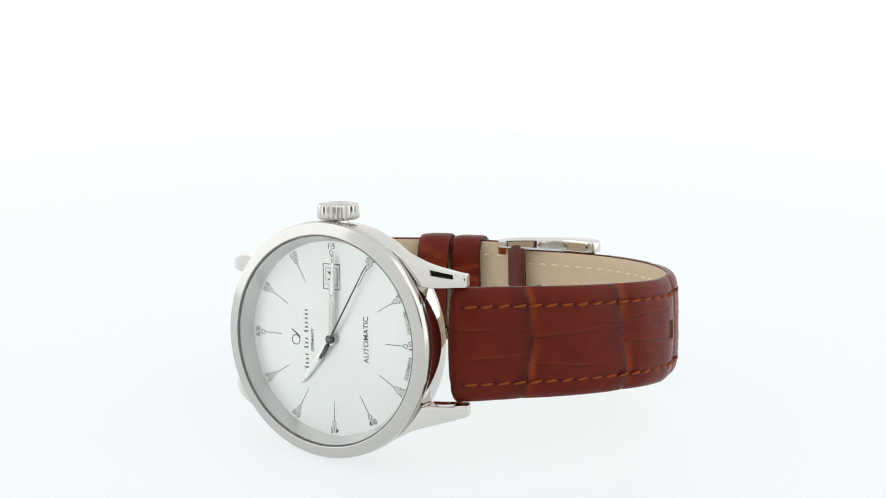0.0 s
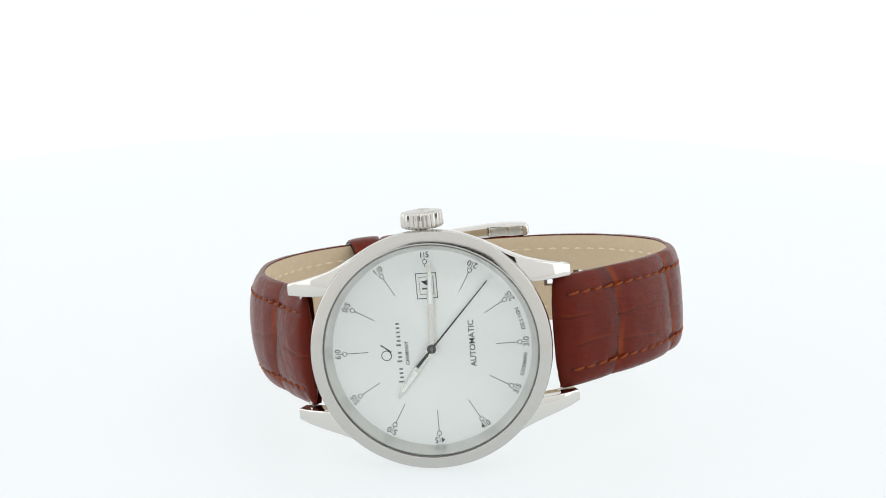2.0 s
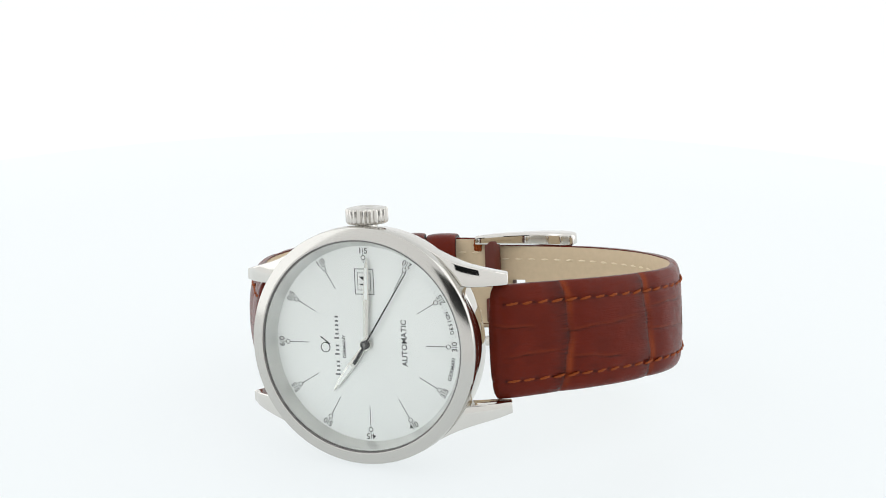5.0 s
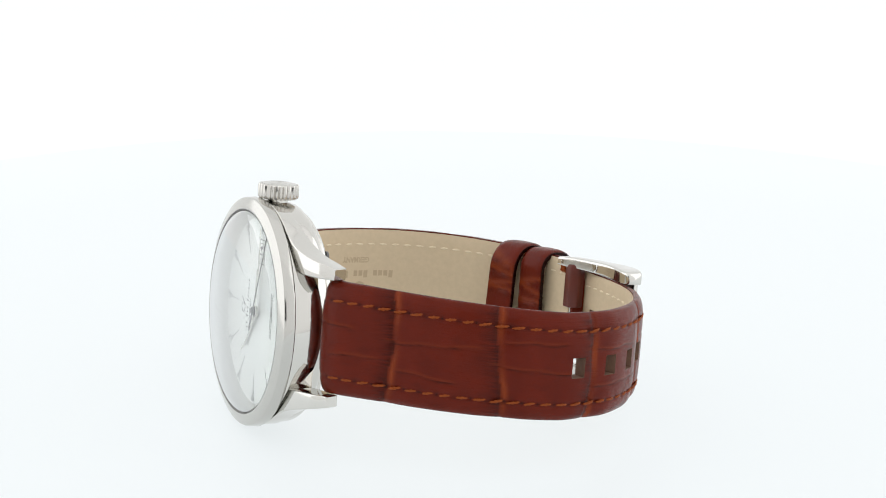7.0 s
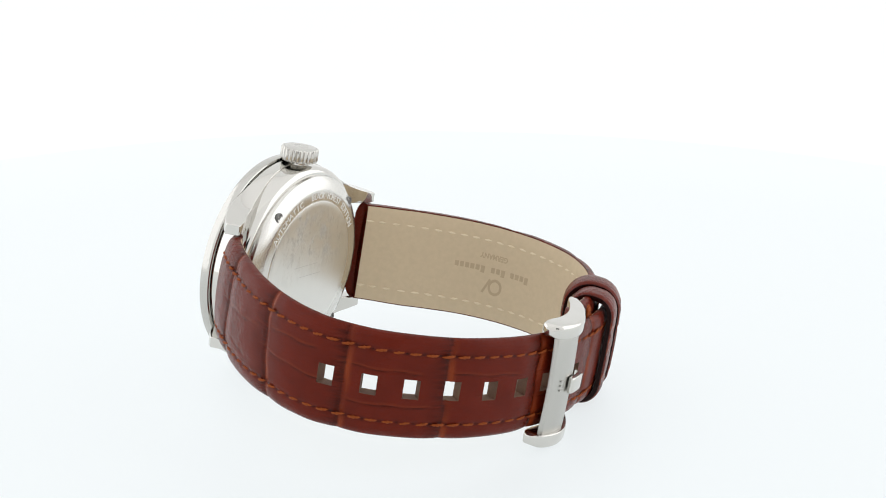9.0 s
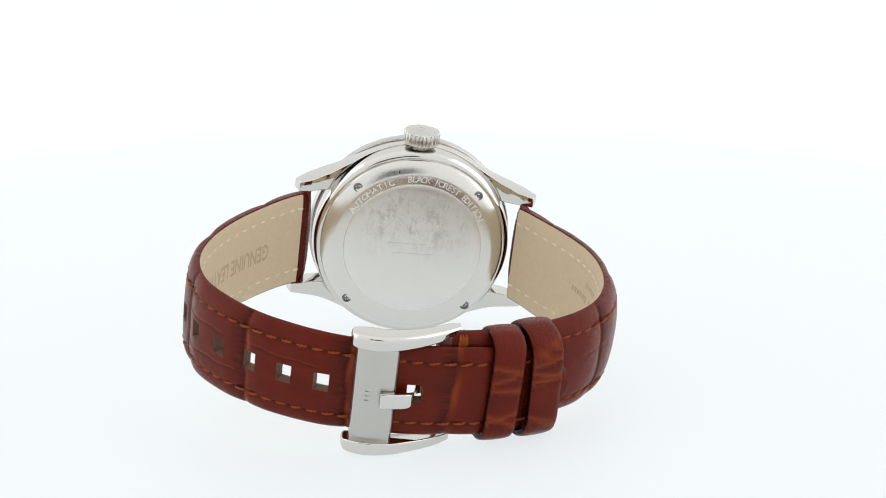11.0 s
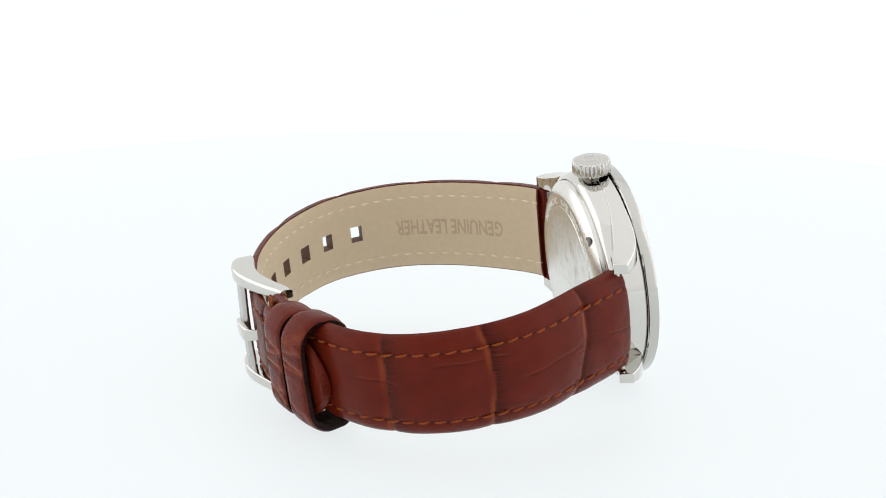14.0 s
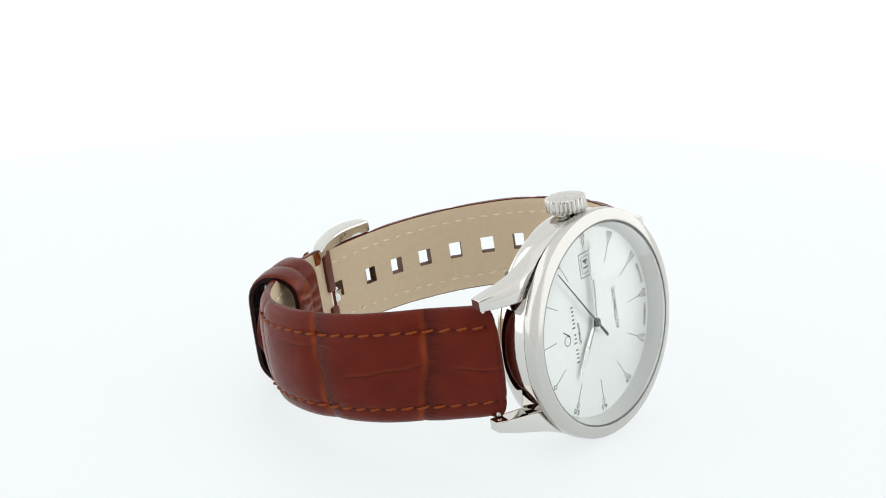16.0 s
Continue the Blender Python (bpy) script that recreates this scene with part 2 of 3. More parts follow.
def frame_at(pos, x_way, up):
    x, z = Vector(x_way).normalized(), Vector(up)
    z = (z - x * z.dot(x)).normalized()
    y = z.cross(x)
    return Matrix(((x.x, y.x, z.x, pos[0]), (x.y, y.y, z.y, pos[1]), (x.z, y.z, z.z, pos[2]), (0, 0, 0, 1)))


def scaled_pose(m):
    m = m.copy()
    m.translation = m.translation * S
    return m


class Way:
    """A smooth line through points of the (u, w) plane, by its length. The outward side is away from the loop's middle."""

    def __init__(self, points):
        p = np.array(points, float)
        t = np.concatenate([[0], np.cumsum(np.linalg.norm(np.diff(p, axis=0), axis=1) ** 0.5)])
        d = np.empty_like(p)
        d[1:-1] = ((p[1:-1] - p[:-2]) / (t[1:-1] - t[:-2])[:, None] * (t[2:] - t[1:-1])[:, None]
                   + (p[2:] - p[1:-1]) / (t[2:] - t[1:-1])[:, None] * (t[1:-1] - t[:-2])[:, None]) / (t[2:] - t[:-2])[:, None]
        d[0], d[-1] = (p[1] - p[0]) / (t[1] - t[0]), (p[-1] - p[-2]) / (t[-1] - t[-2])
        out = []
        for i in range(len(p) - 1):
            h = t[i + 1] - t[i]
            for u in np.linspace(0, 1, 40, endpoint=False):
                out.append((2 * u**3 - 3 * u**2 + 1) * p[i] + (u**3 - 2 * u**2 + u) * h * d[i] + (3 * u**2 - 2 * u**3) * p[i + 1] + (u**3 - u**2) * h * d[i + 1])
        out.append(p[-1])
        self.p = np.array(out)
        self.s = np.concatenate([[0], np.cumsum(np.linalg.norm(np.diff(self.p, axis=0), axis=1))])
        self.length = self.s[-1]
        tan = np.gradient(self.p, self.s, axis=0)
        for _ in range(6):
            tan[1:-1] = (tan[:-2] + tan[1:-1] * 2 + tan[2:]) / 4
        self.t = tan / np.linalg.norm(tan, axis=1)[:, None]
        nor = np.stack([-self.t[:, 1], self.t[:, 0]], 1)
        side = np.sign(np.sum(nor * (self.p - np.array([5, -33.0]))))
        self.n = nor * side

    def at(self, s):
        f = lambda a: np.array([np.interp(s, self.s, a[:, 0]), np.interp(s, self.s, a[:, 1])])
        t, n = f(self.t), f(self.n)
        return f(self.p), t / np.linalg.norm(t), n / np.linalg.norm(n)

    def nearest(self, u, w):
        return self.s[np.argmin(np.sum((self.p - np.array([u, w])) ** 2, axis=1))]


# ---- setting ----
def setting(name, verts, faces, mat, label, smooth=False):
    return tagged(new(name, mesh_of(name, verts, faces, mat, smooth=smooth, scale=1.0)), label, "", "", "structure")


def sheet_profile():
    pts = [(-0.30, -0.016), (0.30, -0.016)]
    pts += [(0.30 + 0.25 * math.sin(a), 0.234 - 0.25 * math.cos(a)) for a in np.linspace(0.1, math.pi / 2, 16)]
    return pts + [(0.55, 0.75)]


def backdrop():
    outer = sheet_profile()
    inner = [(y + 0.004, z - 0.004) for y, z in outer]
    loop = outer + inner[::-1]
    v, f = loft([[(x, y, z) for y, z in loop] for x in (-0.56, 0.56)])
    setting("backdrop", v, f, SWEEP, "seamless white backdrop sheet with added glow curving up behind", True)


backdrop()
setting("wall_left", *box(-0.60, -0.58, -0.32, 0.60, -0.03, 0.80), SIDE, "white lit cloth side of the light tent")
setting("wall_right", *box(0.58, 0.60, -0.32, 0.60, -0.03, 0.80), SIDE, "white lit cloth side of the light tent")
setting("ceiling", *box(-0.60, 0.60, -0.32, 0.60, 0.80, 0.82), TOP, "white lit cloth top of the light tent")


def front_cloth():
    y0, y1 = -0.335, -0.325
    x0, x1, z0, z1 = -0.085, 0.085, 0.07, 0.195
    solids = [box(-0.60, x0, y0, y1, -0.03, 0.82), box(x1, 0.60, y0, y1, -0.03, 0.82),
              box(x0, x1, y0, y1, z1, 0.82), box(x0, x1, y0, y1, -0.03, z0)]
    setting("wall_front", *merge(*solids), FRONT, "white cloth front of the light tent with a camera opening")


front_cloth()
setting("wall_back", *merge(box(-0.7, 0.7, -1.22, -1.2, -0.03, 0.82), box(-0.7, -0.68, -1.2, -0.34, -0.03, 0.82), box(0.68, 0.7, -1.2, -0.34, -0.03, 0.82),
                            box(-0.7, 0.7, -1.2, -0.34, 0.82, 0.84), box(-0.7, 0.7, -1.2, -0.34, -0.05, -0.03)), DARK, "dark walls of the room behind the camera")


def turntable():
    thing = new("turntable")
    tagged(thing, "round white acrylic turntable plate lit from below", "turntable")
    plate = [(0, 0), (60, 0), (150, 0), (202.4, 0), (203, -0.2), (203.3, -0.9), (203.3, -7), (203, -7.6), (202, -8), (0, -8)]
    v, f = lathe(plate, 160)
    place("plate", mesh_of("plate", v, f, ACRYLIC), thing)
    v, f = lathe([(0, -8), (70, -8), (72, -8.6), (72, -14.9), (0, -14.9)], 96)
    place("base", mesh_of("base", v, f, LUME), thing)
    return thing


TABLE = turntable()

# ---- the watch: u to six o'clock, v to three o'clock (the crown), w out of the dial ----
WATCH = new("wristwatch")
tagged(WATCH, "steel wristwatch with silver dial and brown leather strap on its side", "watch")


def part(name, me, label="", parent=None, m=None):
    """Parts of the watch take its lean; parts of a part take theirs from it."""
    if parent is None:
        return place(name, me, WATCH, label, TILT if m is None else TILT @ m)
    return place(name, me, parent, label, m)


def case():
    body = [(0, -6.4), (17.6, -6.4), (18.0, -6.3), (18.45, -5.9), (18.7, -5.3), (18.8, -4.4), (18.85, -3.0), (18.85, -0.9), (18.75, -0.45), (18.5, -0.36), (17.2, -0.36), (17.2, -1.2), (0, -1.2)]
    ob = part("case", mesh_of("case", *lathe(body, 144), POLISHED, sharp=50), "polished steel case")
    for su in (1, -1):
        for sv in (1, -1):
            part("lug", lug(su, sv), "", ob)
    return ob


def lug(su, sv):
    rows = [(0.3, 0.3, 16.5, 19.05, -0.4, -2.75), (3.5, 3.5, 16.2, 18.74, -0.4, -2.8), (6.5, 6.5, 15.2, 17.95, -0.42, -2.95), (9.5, 9.5, 13.6, 16.6, -0.45, -3.3),
            (12.5, 12.3, 11.0, 14.95, -0.45, -3.9), (15, 14.6, 9.9, 13.75, -0.65, -4.5), (17.3, 16.2, 9.5, 12.95, -1.2, -5.1),
            (19.4, 18.0, 9.45, 12.35, -2.1, -5.7), (21.3, 19.6, 9.45, 11.85, -3.3, -6.5), (22.4, 21.1, 9.45, 11.5, -4.3, -6.95), (22.9, 22.0, 9.45, 11.35, -4.7, -7.15)]
    rows.append((23.0, 22.2, 9.55, 11.22, -4.85, -7.08))
    secs = []
    for ut, ub, vi, vo, top, bot in eased(rows[:-1], 4) + [np.array(rows[-1])]:
        quad = [Vector(p) for p in ((ut, vi, top), (ut, vo, top - 0.1), (ub, vo, bot), (ub, vi, bot))]
        secs.append([(su * p.x, sv * p.y, p.z) for p in rounded_ring(quad, (0.25, 0.3, 0.16, 0.2))])
    return mesh_of("lug", *loft(secs), POLISHED, sharp=35)


CASE = case()

bezel_line = [(18.55, -0.35), (19.2, -0.3), (19.36, -0.15), (19.4, 0.0), (19.3, 1.45), (19.22, 1.62), (19.05, 1.72), (17.6, 2.2), (17.4, 2.23), (17.22, 2.16), (17.15, 2.0),
              (17.15, 0.2), (17.5, -0.2), (18.55, -0.35)]
part("bezel", mesh_of("bezel", *lathe(bezel_line, 160), BEZEL, sharp=30), "polished steel bezel")
flange_line = [(17.13, 1.75), (16.98, 1.75), (16.0, -0.66), (16.0, -0.95), (17.13, -0.95), (17.13, 1.75)]
part("flange", mesh_of("flange", *lathe(flange_line, 144), FLANGE), "grey sloping ring round the dial")
top_glass = [(0, 3.6), (5, 3.52), (9, 3.33), (13, 3.0), (15.5, 2.7), (16.5, 2.48), (16.95, 2.22), (17.1, 1.95), (17.1, 1.77), (16.7, 1.77), (13, 1.95), (8, 2.1), (0, 2.2)]
glass = part("crystal", mesh_of("crystal", *lathe(top_glass, 128), GLASS, sharp=60), "clear domed watch crystal")
glass.visible_shadow = False
glass.data.materials.append(CLEAR)
for face in glass.data.polygons:
    face.material_index = 0 if face.normal.z > 0.2 else 1

# Added dark ring that stands in for the reflected line along the bezel's inner edge.
rim_reflection = [(17.11, 1.9), (17.11, 2.1), (17.3, 2.24), (17.3, 1.9), (17.11, 1.9)]
part("rim_reflection", mesh_of("rim_reflection", *lathe(rim_reflection, 128), GREYED), "thin dark ring added for the reflection inside the bezel")

# case back with its engraving
back_line = [(0, -8.5), (13.05, -8.5), (13.1, -8.42), (14.9, -8.38), (15.2, -8.3), (16.6, -7.75), (17.3, -7.2), (17.45, -6.7), (17.4, -6.35), (0, -6.35)]
BACKPLATE = part("case_back", mesh_of("case_back", *lathe(back_line, 144), BACK, sharp=30), "polished and engraved steel case back")


def ring_words(text, radius, centre, step, height, w, outward, clockwise, depth=0.02, thin=0.0):
    """Letters set one by one round the w axis. Angles run from twelve o'clock towards three o'clock."""
    solids = []
    for i, ch in enumerate(text):
        if ch == " ":
            continue
        a = radians(centre + (i - (len(text) - 1) / 2) * step * (1 if clockwise else -1))
        out = Vector((-math.cos(a), math.sin(a), 0))
        up = out if outward else -out
        x = up.cross(Vector((0, 0, 1))) if w > -4 else up.cross(Vector((0, 0, -1)))
        solids.append(turned(written(ch, height, thin, depth), frame_at(tuple(out * radius + Vector((0, 0, w))), x, (0, 0, 1) if w > -4 else (0, 0, -1))))
    return merge(*solids)


def back_engraving():
    part("engraved_text", mesh_of("engraved_text", *ring_words("AUTOMATIC", 13.95, 131, 4.7, 1.15, -8.43, True, False, 0.05), FROSTED, False), "", BACKPLATE)
    part("engraved_text", mesh_of("engraved_text", *ring_words("BLACK FOREST EDITION", 13.95, 64, 3.55, 1.15, -8.43, True, False, 0.05), FROSTED, False), "", BACKPLATE)
    for a in (45, 135, 225, 315):
        c = Vector((16.1 * math.cos(radians(a)), 16.1 * math.sin(radians(a)), 0))
        head = lathe([(0, -8.02), (0.3, -8.02), (0.5, -7.98), (0.58, -7.9), (0.58, -7.6), (0, -7.6)], 20)
        slot = merge(box(-0.5, 0.5, -0.13, 0.13, -8.06, -7.95), box(-0.13, 0.13, -0.5, 0.5, -8.055, -7.955))
        # Raised dark ring: the shade of a sunken screw, given as colour.
        shade_ring = lathe([(0.6, -7.7), (0.6, -8.06), (0.66, -8.12), (0.84, -8.1), (0.88, -7.98), (0.88, -7.7)], 20)
        part("screw_shade", mesh_of("screw_shade", *turned(shade_ring, Matrix.Translation(c)), GREYED), "dark ring for the shade round a sunken screw", BACKPLATE)
        screw = part("screw", mesh_of("screw", *turned(head, Matrix.Translation(c)), POLISHED), "", BACKPLATE)
        part("screw_slot", mesh_of("screw_slot", *turned(slot, Matrix.Translation(c) @ pose(0, 0, 0, 0, 0, a * 1.7)), GREYED, False), "", BACKPLATE)
    # plain shapes that stand for the worn centre engraving
    peak = []
    for x0, y0, x1, y1 in ((-6, 2, -1.5, 7.5), (-1.5, 7.5, 1.5, 4.5), (1.5, 4.5, 3.5, 6.5), (3.5, 6.5, 7.5, 1.5), (-2.5, 1.0, 5.0, 1.0), (-4.0, -1.0, 3.0, -1.0)):
        d = Vector((x1 - x0, y1 - y0, 0))
        m = frame_at(((x0 + x1) / 2, (y0 + y1) / 2, -8.6), d, (0, 0, 1))
        peak.append(turned(box(-d.length / 2, d.length / 2, -0.05, 0.05, -0.015, 0.02), m))
    part("engraved_ridge", mesh_of("engraved_ridge", *merge(*peak), ETCHED, False), "", BACKPLATE)


part("engraved_disc", mesh_of("engraved_disc", *lathe([(0, -8.6), (11.8, -8.6), (12.8, -8.56), (13.0, -8.5), (0, -8.5)], 128), DISC), "", BACKPLATE)
back_engraving()


def crown():
    n = 27
    secs = []
    for r, h in ((1.2, 20.05), (3.1, 20.05), (3.38, 20.25), (3.45, 20.5), (3.45, 22.2), (3.35, 22.45), (3.05, 22.55)):
        loop = []
        for k in range(n * 6):
            a = 2 * math.pi * k / (n * 6)
            cut = (0.0, 0.0, 0.03, 0.15, 0.25, 0.15)[k % 6] if 20.2 < h < 22.5 and r > 3 else 0.0
            loop.append(((r - cut) * math.cos(a), (r - cut) * math.sin(a), h))
        secs.append(loop)
    secs.append([(2.3 * math.cos(2 * math.pi * k / 180), 2.3 * math.sin(2 * math.pi * k / 180), 22.68) for k in range(180)])
    m = Matrix(((1, 0, 0, 0), (0, 0, 1, -0.65), (0, -1, 0, -3.0), (0, 0, 0, 1)))
    ob = part("crown", mesh_of("crown", *turned(loft(secs), m), CROWN, sharp=30), "fluted steel winding crown")
    part("crown_stem", mesh_of("crown_stem", *turned(lathe([(0, 18.8), (2.3, 18.8), (2.3, 19.35), (1.7, 19.45), (1.7, 20.1), (0, 20.1)], 32), m), POLISHED), "", ob)
    mark = lathe([(1.15, 22.66), (1.15, 22.7), (1.4, 22.7), (1.4, 22.66)], 32)
    bar = box(-0.2, 1.5, -0.09, 0.09, 22.66, 22.71)
    part("crown_emblem", mesh_of("crown_emblem", *turned(merge(mark, turned(bar, pose(0, 0, 0, 0, 0, 40))), m), ETCHED, False), "", ob)


crown()

# dial and print, set down inside the bezel
DROP = Matrix.Translation((0, 0, -0.7 * S))
DIALPLATE = part("dial", mesh_of("dial", *lathe([(0, 0), (16.05, 0), (16.05, -0.28), (0, -0.28)], 128), DIAL), "silvery white sunray dial with thin printed markers", None, DROP)


def dial_print():
    for i in range(12):
        a = radians(30 * i)
        out = Vector((-math.cos(a), math.sin(a), 0))
        m = frame_at((0, 0, 0), out, (0, 0, 1))
        inner = 10.3 if i != 3 else 13.2
        line = merge(box(inner, 13.72, -0.05, 0.05, 0.004, 0.03), box(14.5, 15.6, -0.045, 0.045, 0.004, 0.03))
        part("marker", mesh_of("marker", *turned(line, m), INK, False), "", DIALPLATE)
        ring = lathe([(0.30, 0.004), (0.30, 0.05), (0.40, 0.05), (0.40, 0.004)], 24)
        part("marker_ring", mesh_of("marker_ring", *turned(ring, m @ Matrix.Translation((14.1, 0, 0))), INK, False), "", DIALPLATE)
        digits = ("60", "05", "10", "15", "20", "25", "30", "35", "40", "45", "50", "55")[i]
        outward = not 4 <= i <= 8
        up = out if outward else -out
        x = up.cross(Vector((0, 0, 1)))
        at = out * 15.18 + Vector((0, 0, 0.016))
        solids = []
        for k, ch in enumerate(digits):
            solids.append(turned(written(ch, 0.92, -0.012), frame_at(tuple(at + x * (k - 0.5) * 1.02), x, (0, 0, 1))))
        part("numeral", mesh_of("numeral", *merge(*solids), INK, False), "", DIALPLATE)
    up3 = (0, 0, 1)
    line = lambda text, u, v, h, length: turned(stretch(written(text, h, -0.012), length), frame_at((u, v, 0.016), (0, 1, 0), up3))
    part("dial_text", mesh_of("dial_text", *line("AUTOMATIC", 6.55, 0.35, 0.92, 7.6), INK, False), "", DIALPLATE)
    part("dial_text", mesh_of("dial_text", *line("GERMANY", -4.05, -0.55, 0.55, 3.9), INK, False), "", DIALPLATE)
    part("dial_text", mesh_of("dial_text", *ring_words("DESIGN", 15.05, 165.2, 2.35, 0.62, 0.016, False, False, 0.02, -0.012), INK, False), "", DIALPLATE)
    part("dial_text", mesh_of("dial_text", *ring_words("GERMAN", 15.05, 194.2, 2.45, 0.62, 0.016, False, False, 0.02, -0.012), INK, False), "", DIALPLATE)
    # maker's line as plain bars, emblem as plain shapes
    for v0, count in ((-5.35, 4), (-2.0, 3), (0.65, 6)):
        bars = [box(-5.75 + (0 if k == 0 else 0.22), -4.95, v0 + k * 0.7 + 0.05, v0 + k * 0.7 + 0.33, 0.004, 0.03) for k in range(count)]
        part("name_bar", mesh_of("name_bar", *merge(*bars), GREY_INK, False), "", DIALPLATE)
    hoop = lathe([(0.72, 0.004), (0.72, 0.03), (0.86, 0.03), (0.86, 0.004)], 32)
    slash = turned(box(-1.05, 1.05, -0.1, 0.1, 0.004, 0.03), frame_at((-7.4, 0.4, 0), (1, -0.75, 0), up3))
    part("emblem", mesh_of("emblem", *merge(turned(hoop, Matrix.Translation((-7.4, -0.75, 0))), slash), INK, False), "", DIALPLATE)
    # date window
    u0, u1, v0, v1 = -1.62, 1.62, 8.15, 12.25
    t = 0.06
    frame_out = merge(box(u0 - t, u0 + t, v0 - t, v1 + t, 0.004, 0.03), box(u1 - t, u1 + t, v0 - t, v1 + t, 0.004, 0.03),
                      box(u0 + t, u1 - t, v0 - t, v0 + t, 0.004, 0.03), box(u0 + t, u1 - t, v1 - t, v1 + t, 0.004, 0.03))
    part("date_border", mesh_of("date_border", *frame_out, INK, False), "", DIALPLATE)
    window = part("date_window", mesh_of("date_window", *box(-1.1, 1.1, 8.85, 11.6, 0.003, 0.02), DATE, False), "white date window", DIALPLATE)
    u0, u1, v0, v1, t = -1.12, 1.12, 8.83, 11.62, 0.04
    rim = merge(box(u0 - t, u0 + t, v0 - t, v1 + t, 0.004, 0.05), box(u1 - t, u1 + t, v0 - t, v1 + t, 0.004, 0.05),
                box(u0 + t, u1 - t, v0 - t, v0 + t, 0.004, 0.05), box(u0 + t, u1 - t, v1 - t, v1 + t, 0.004, 0.05))
    part("date_rim", mesh_of("date_rim", *rim, GREYED, False), "", DIALPLATE)
    part("date_numeral", mesh_of("date_numeral", *turned(written("14", 1.35, -0.02), frame_at((0, 10.22, 0.035), (0, 1, 0), up3)), INK, False), "", DIALPLATE)


dial_print()


def pointer(length, base, wide, lume0, lume1, height):
    """A flat tapered blade along x with a ridge, and its white inlay."""
    pts = [(-1.0, base * 0.8), (0, base), (lume0, wide), (lume1, wide * 0.62), (length, 0.06)]
    top = [[(x, -h, height), (x, 0, height + 0.09), (x, h, height), (x, h, height - 0.08), (x, -h, height - 0.08)] for x, h in pts]
    inlay = [[(x, -h, height + 0.02), (x, h, height + 0.02), (x, h, height + 0.125), (x, -h, height + 0.125)] for x, h in ((lume0, wide * 0.55), ((lume0 + lume1) / 2, wide * 0.45), (lume1, wide * 0.3))]
    return loft(top), loft(inlay)


def dial_way(minutes):
    a = radians(minutes * 6)
    return frame_at((0, 0, 0), (-math.cos(a), math.sin(a), 0), (0, 0, 1))


def pointers():
    for name, minutes, args in (("hour_hand", 51.3, (10.0, 0.40, 0.62, 4.6, 8.6, 0.45)), ("minute_hand", 15.55, (14.2, 0.36, 0.52, 7.4, 12.6, 0.7))):
        blade, inlay = pointer(*args)
        m = dial_way(minutes)
        ob = part(name, mesh_of(name, *turned(blade, m), POLISHED, sharp=20), "polished steel pointer with white inlay", None, DROP)
        part("inlay", mesh_of("inlay", *turned(inlay, m), LUME, False), "", ob)
        part("hub", mesh_of("hub", *lathe([(0, args[5] - 0.12), (0.95, args[5] - 0.12), (0.95, args[5] + 0.1), (0, args[5] + 0.1)], 32), POLISHED), "", ob)
    needle = [[(x, -h, 0.98), (x, h, 0.98), (x, h, 1.06), (x, -h, 1.06)] for x, h in ((-3.8, 0.27), (-1.2, 0.25), (-1.0, 0.15), (0, 0.15), (14.3, 0.085))]
    solid = merge(loft(needle), lathe([(0, 0.92), (0.72, 0.92), (0.72, 1.1), (0.6, 1.18), (0, 1.18)], 28))
    ob = part("second_hand", mesh_of("second_hand", *solid, INK), "thin black seconds pointer", None, DROP)
    part("pinion_cap", mesh_of("pinion_cap", *lathe([(0, 1.18), (0.28, 1.18), (0.28, 1.26), (0.2, 1.3), (0, 1.3)], 20), GREYED), "", ob)
    return ob


SECONDS = pointers()

for side in (1, -1):
    pin = [[(side * 20.9 + 0.42 * math.cos(a), v, -6.15 + 0.42 * math.sin(a)) for a in np.linspace(0, 2 * math.pi, 14, endpoint=False)] for v in (-9.2, 9.2)]
    part("spring_bar", mesh_of("spring_bar", *loft(pin), POLISHED))

# ---- strap ----
LONG = Way([(18.9, -5.3), (19.7, -4.5), (21.2, -4.2), (23.5, -5.0), (26.9, -8.0), (30.5, -11.9), (36.7, -20.2), (40.6, -28.2), (42.1, -35.0), (41.9, -40.7), (40.0, -46.9), (36.1, -52.5),
            (31.2, -57.3), (25.4, -60.9), (19.5, -63.4), (14.0, -64.7), (9.0, -65.3), (4.0, -65.6), (-2.0, -65.4), (-8.0, -64.4), (-14.0, -62.6), (-18.0, -61.0), (-22.3, -58.9)])
SHORT = Way([(-18.9, -5.3), (-19.7, -4.5), (-21.3, -4.4), (-23.5, -6.8), (-26.4, -11.8), (-30.0, -18.0), (-32.8, -24.2), (-34.2, -31.7), (-33.6, -40.2), (-30.5, -48.1), (-26.3, -53.2), (-21.2, -57.0),
             (-14.0, -60.5), (-8.0, -62.3), (-2.0, -63.1), (0.6, -63.2)])


def sag(w, most=-1.35):
    """The strap hangs a little towards the plate away from the case."""
    return most * min(1.0, max(0.0, (-w - 8) / 30))


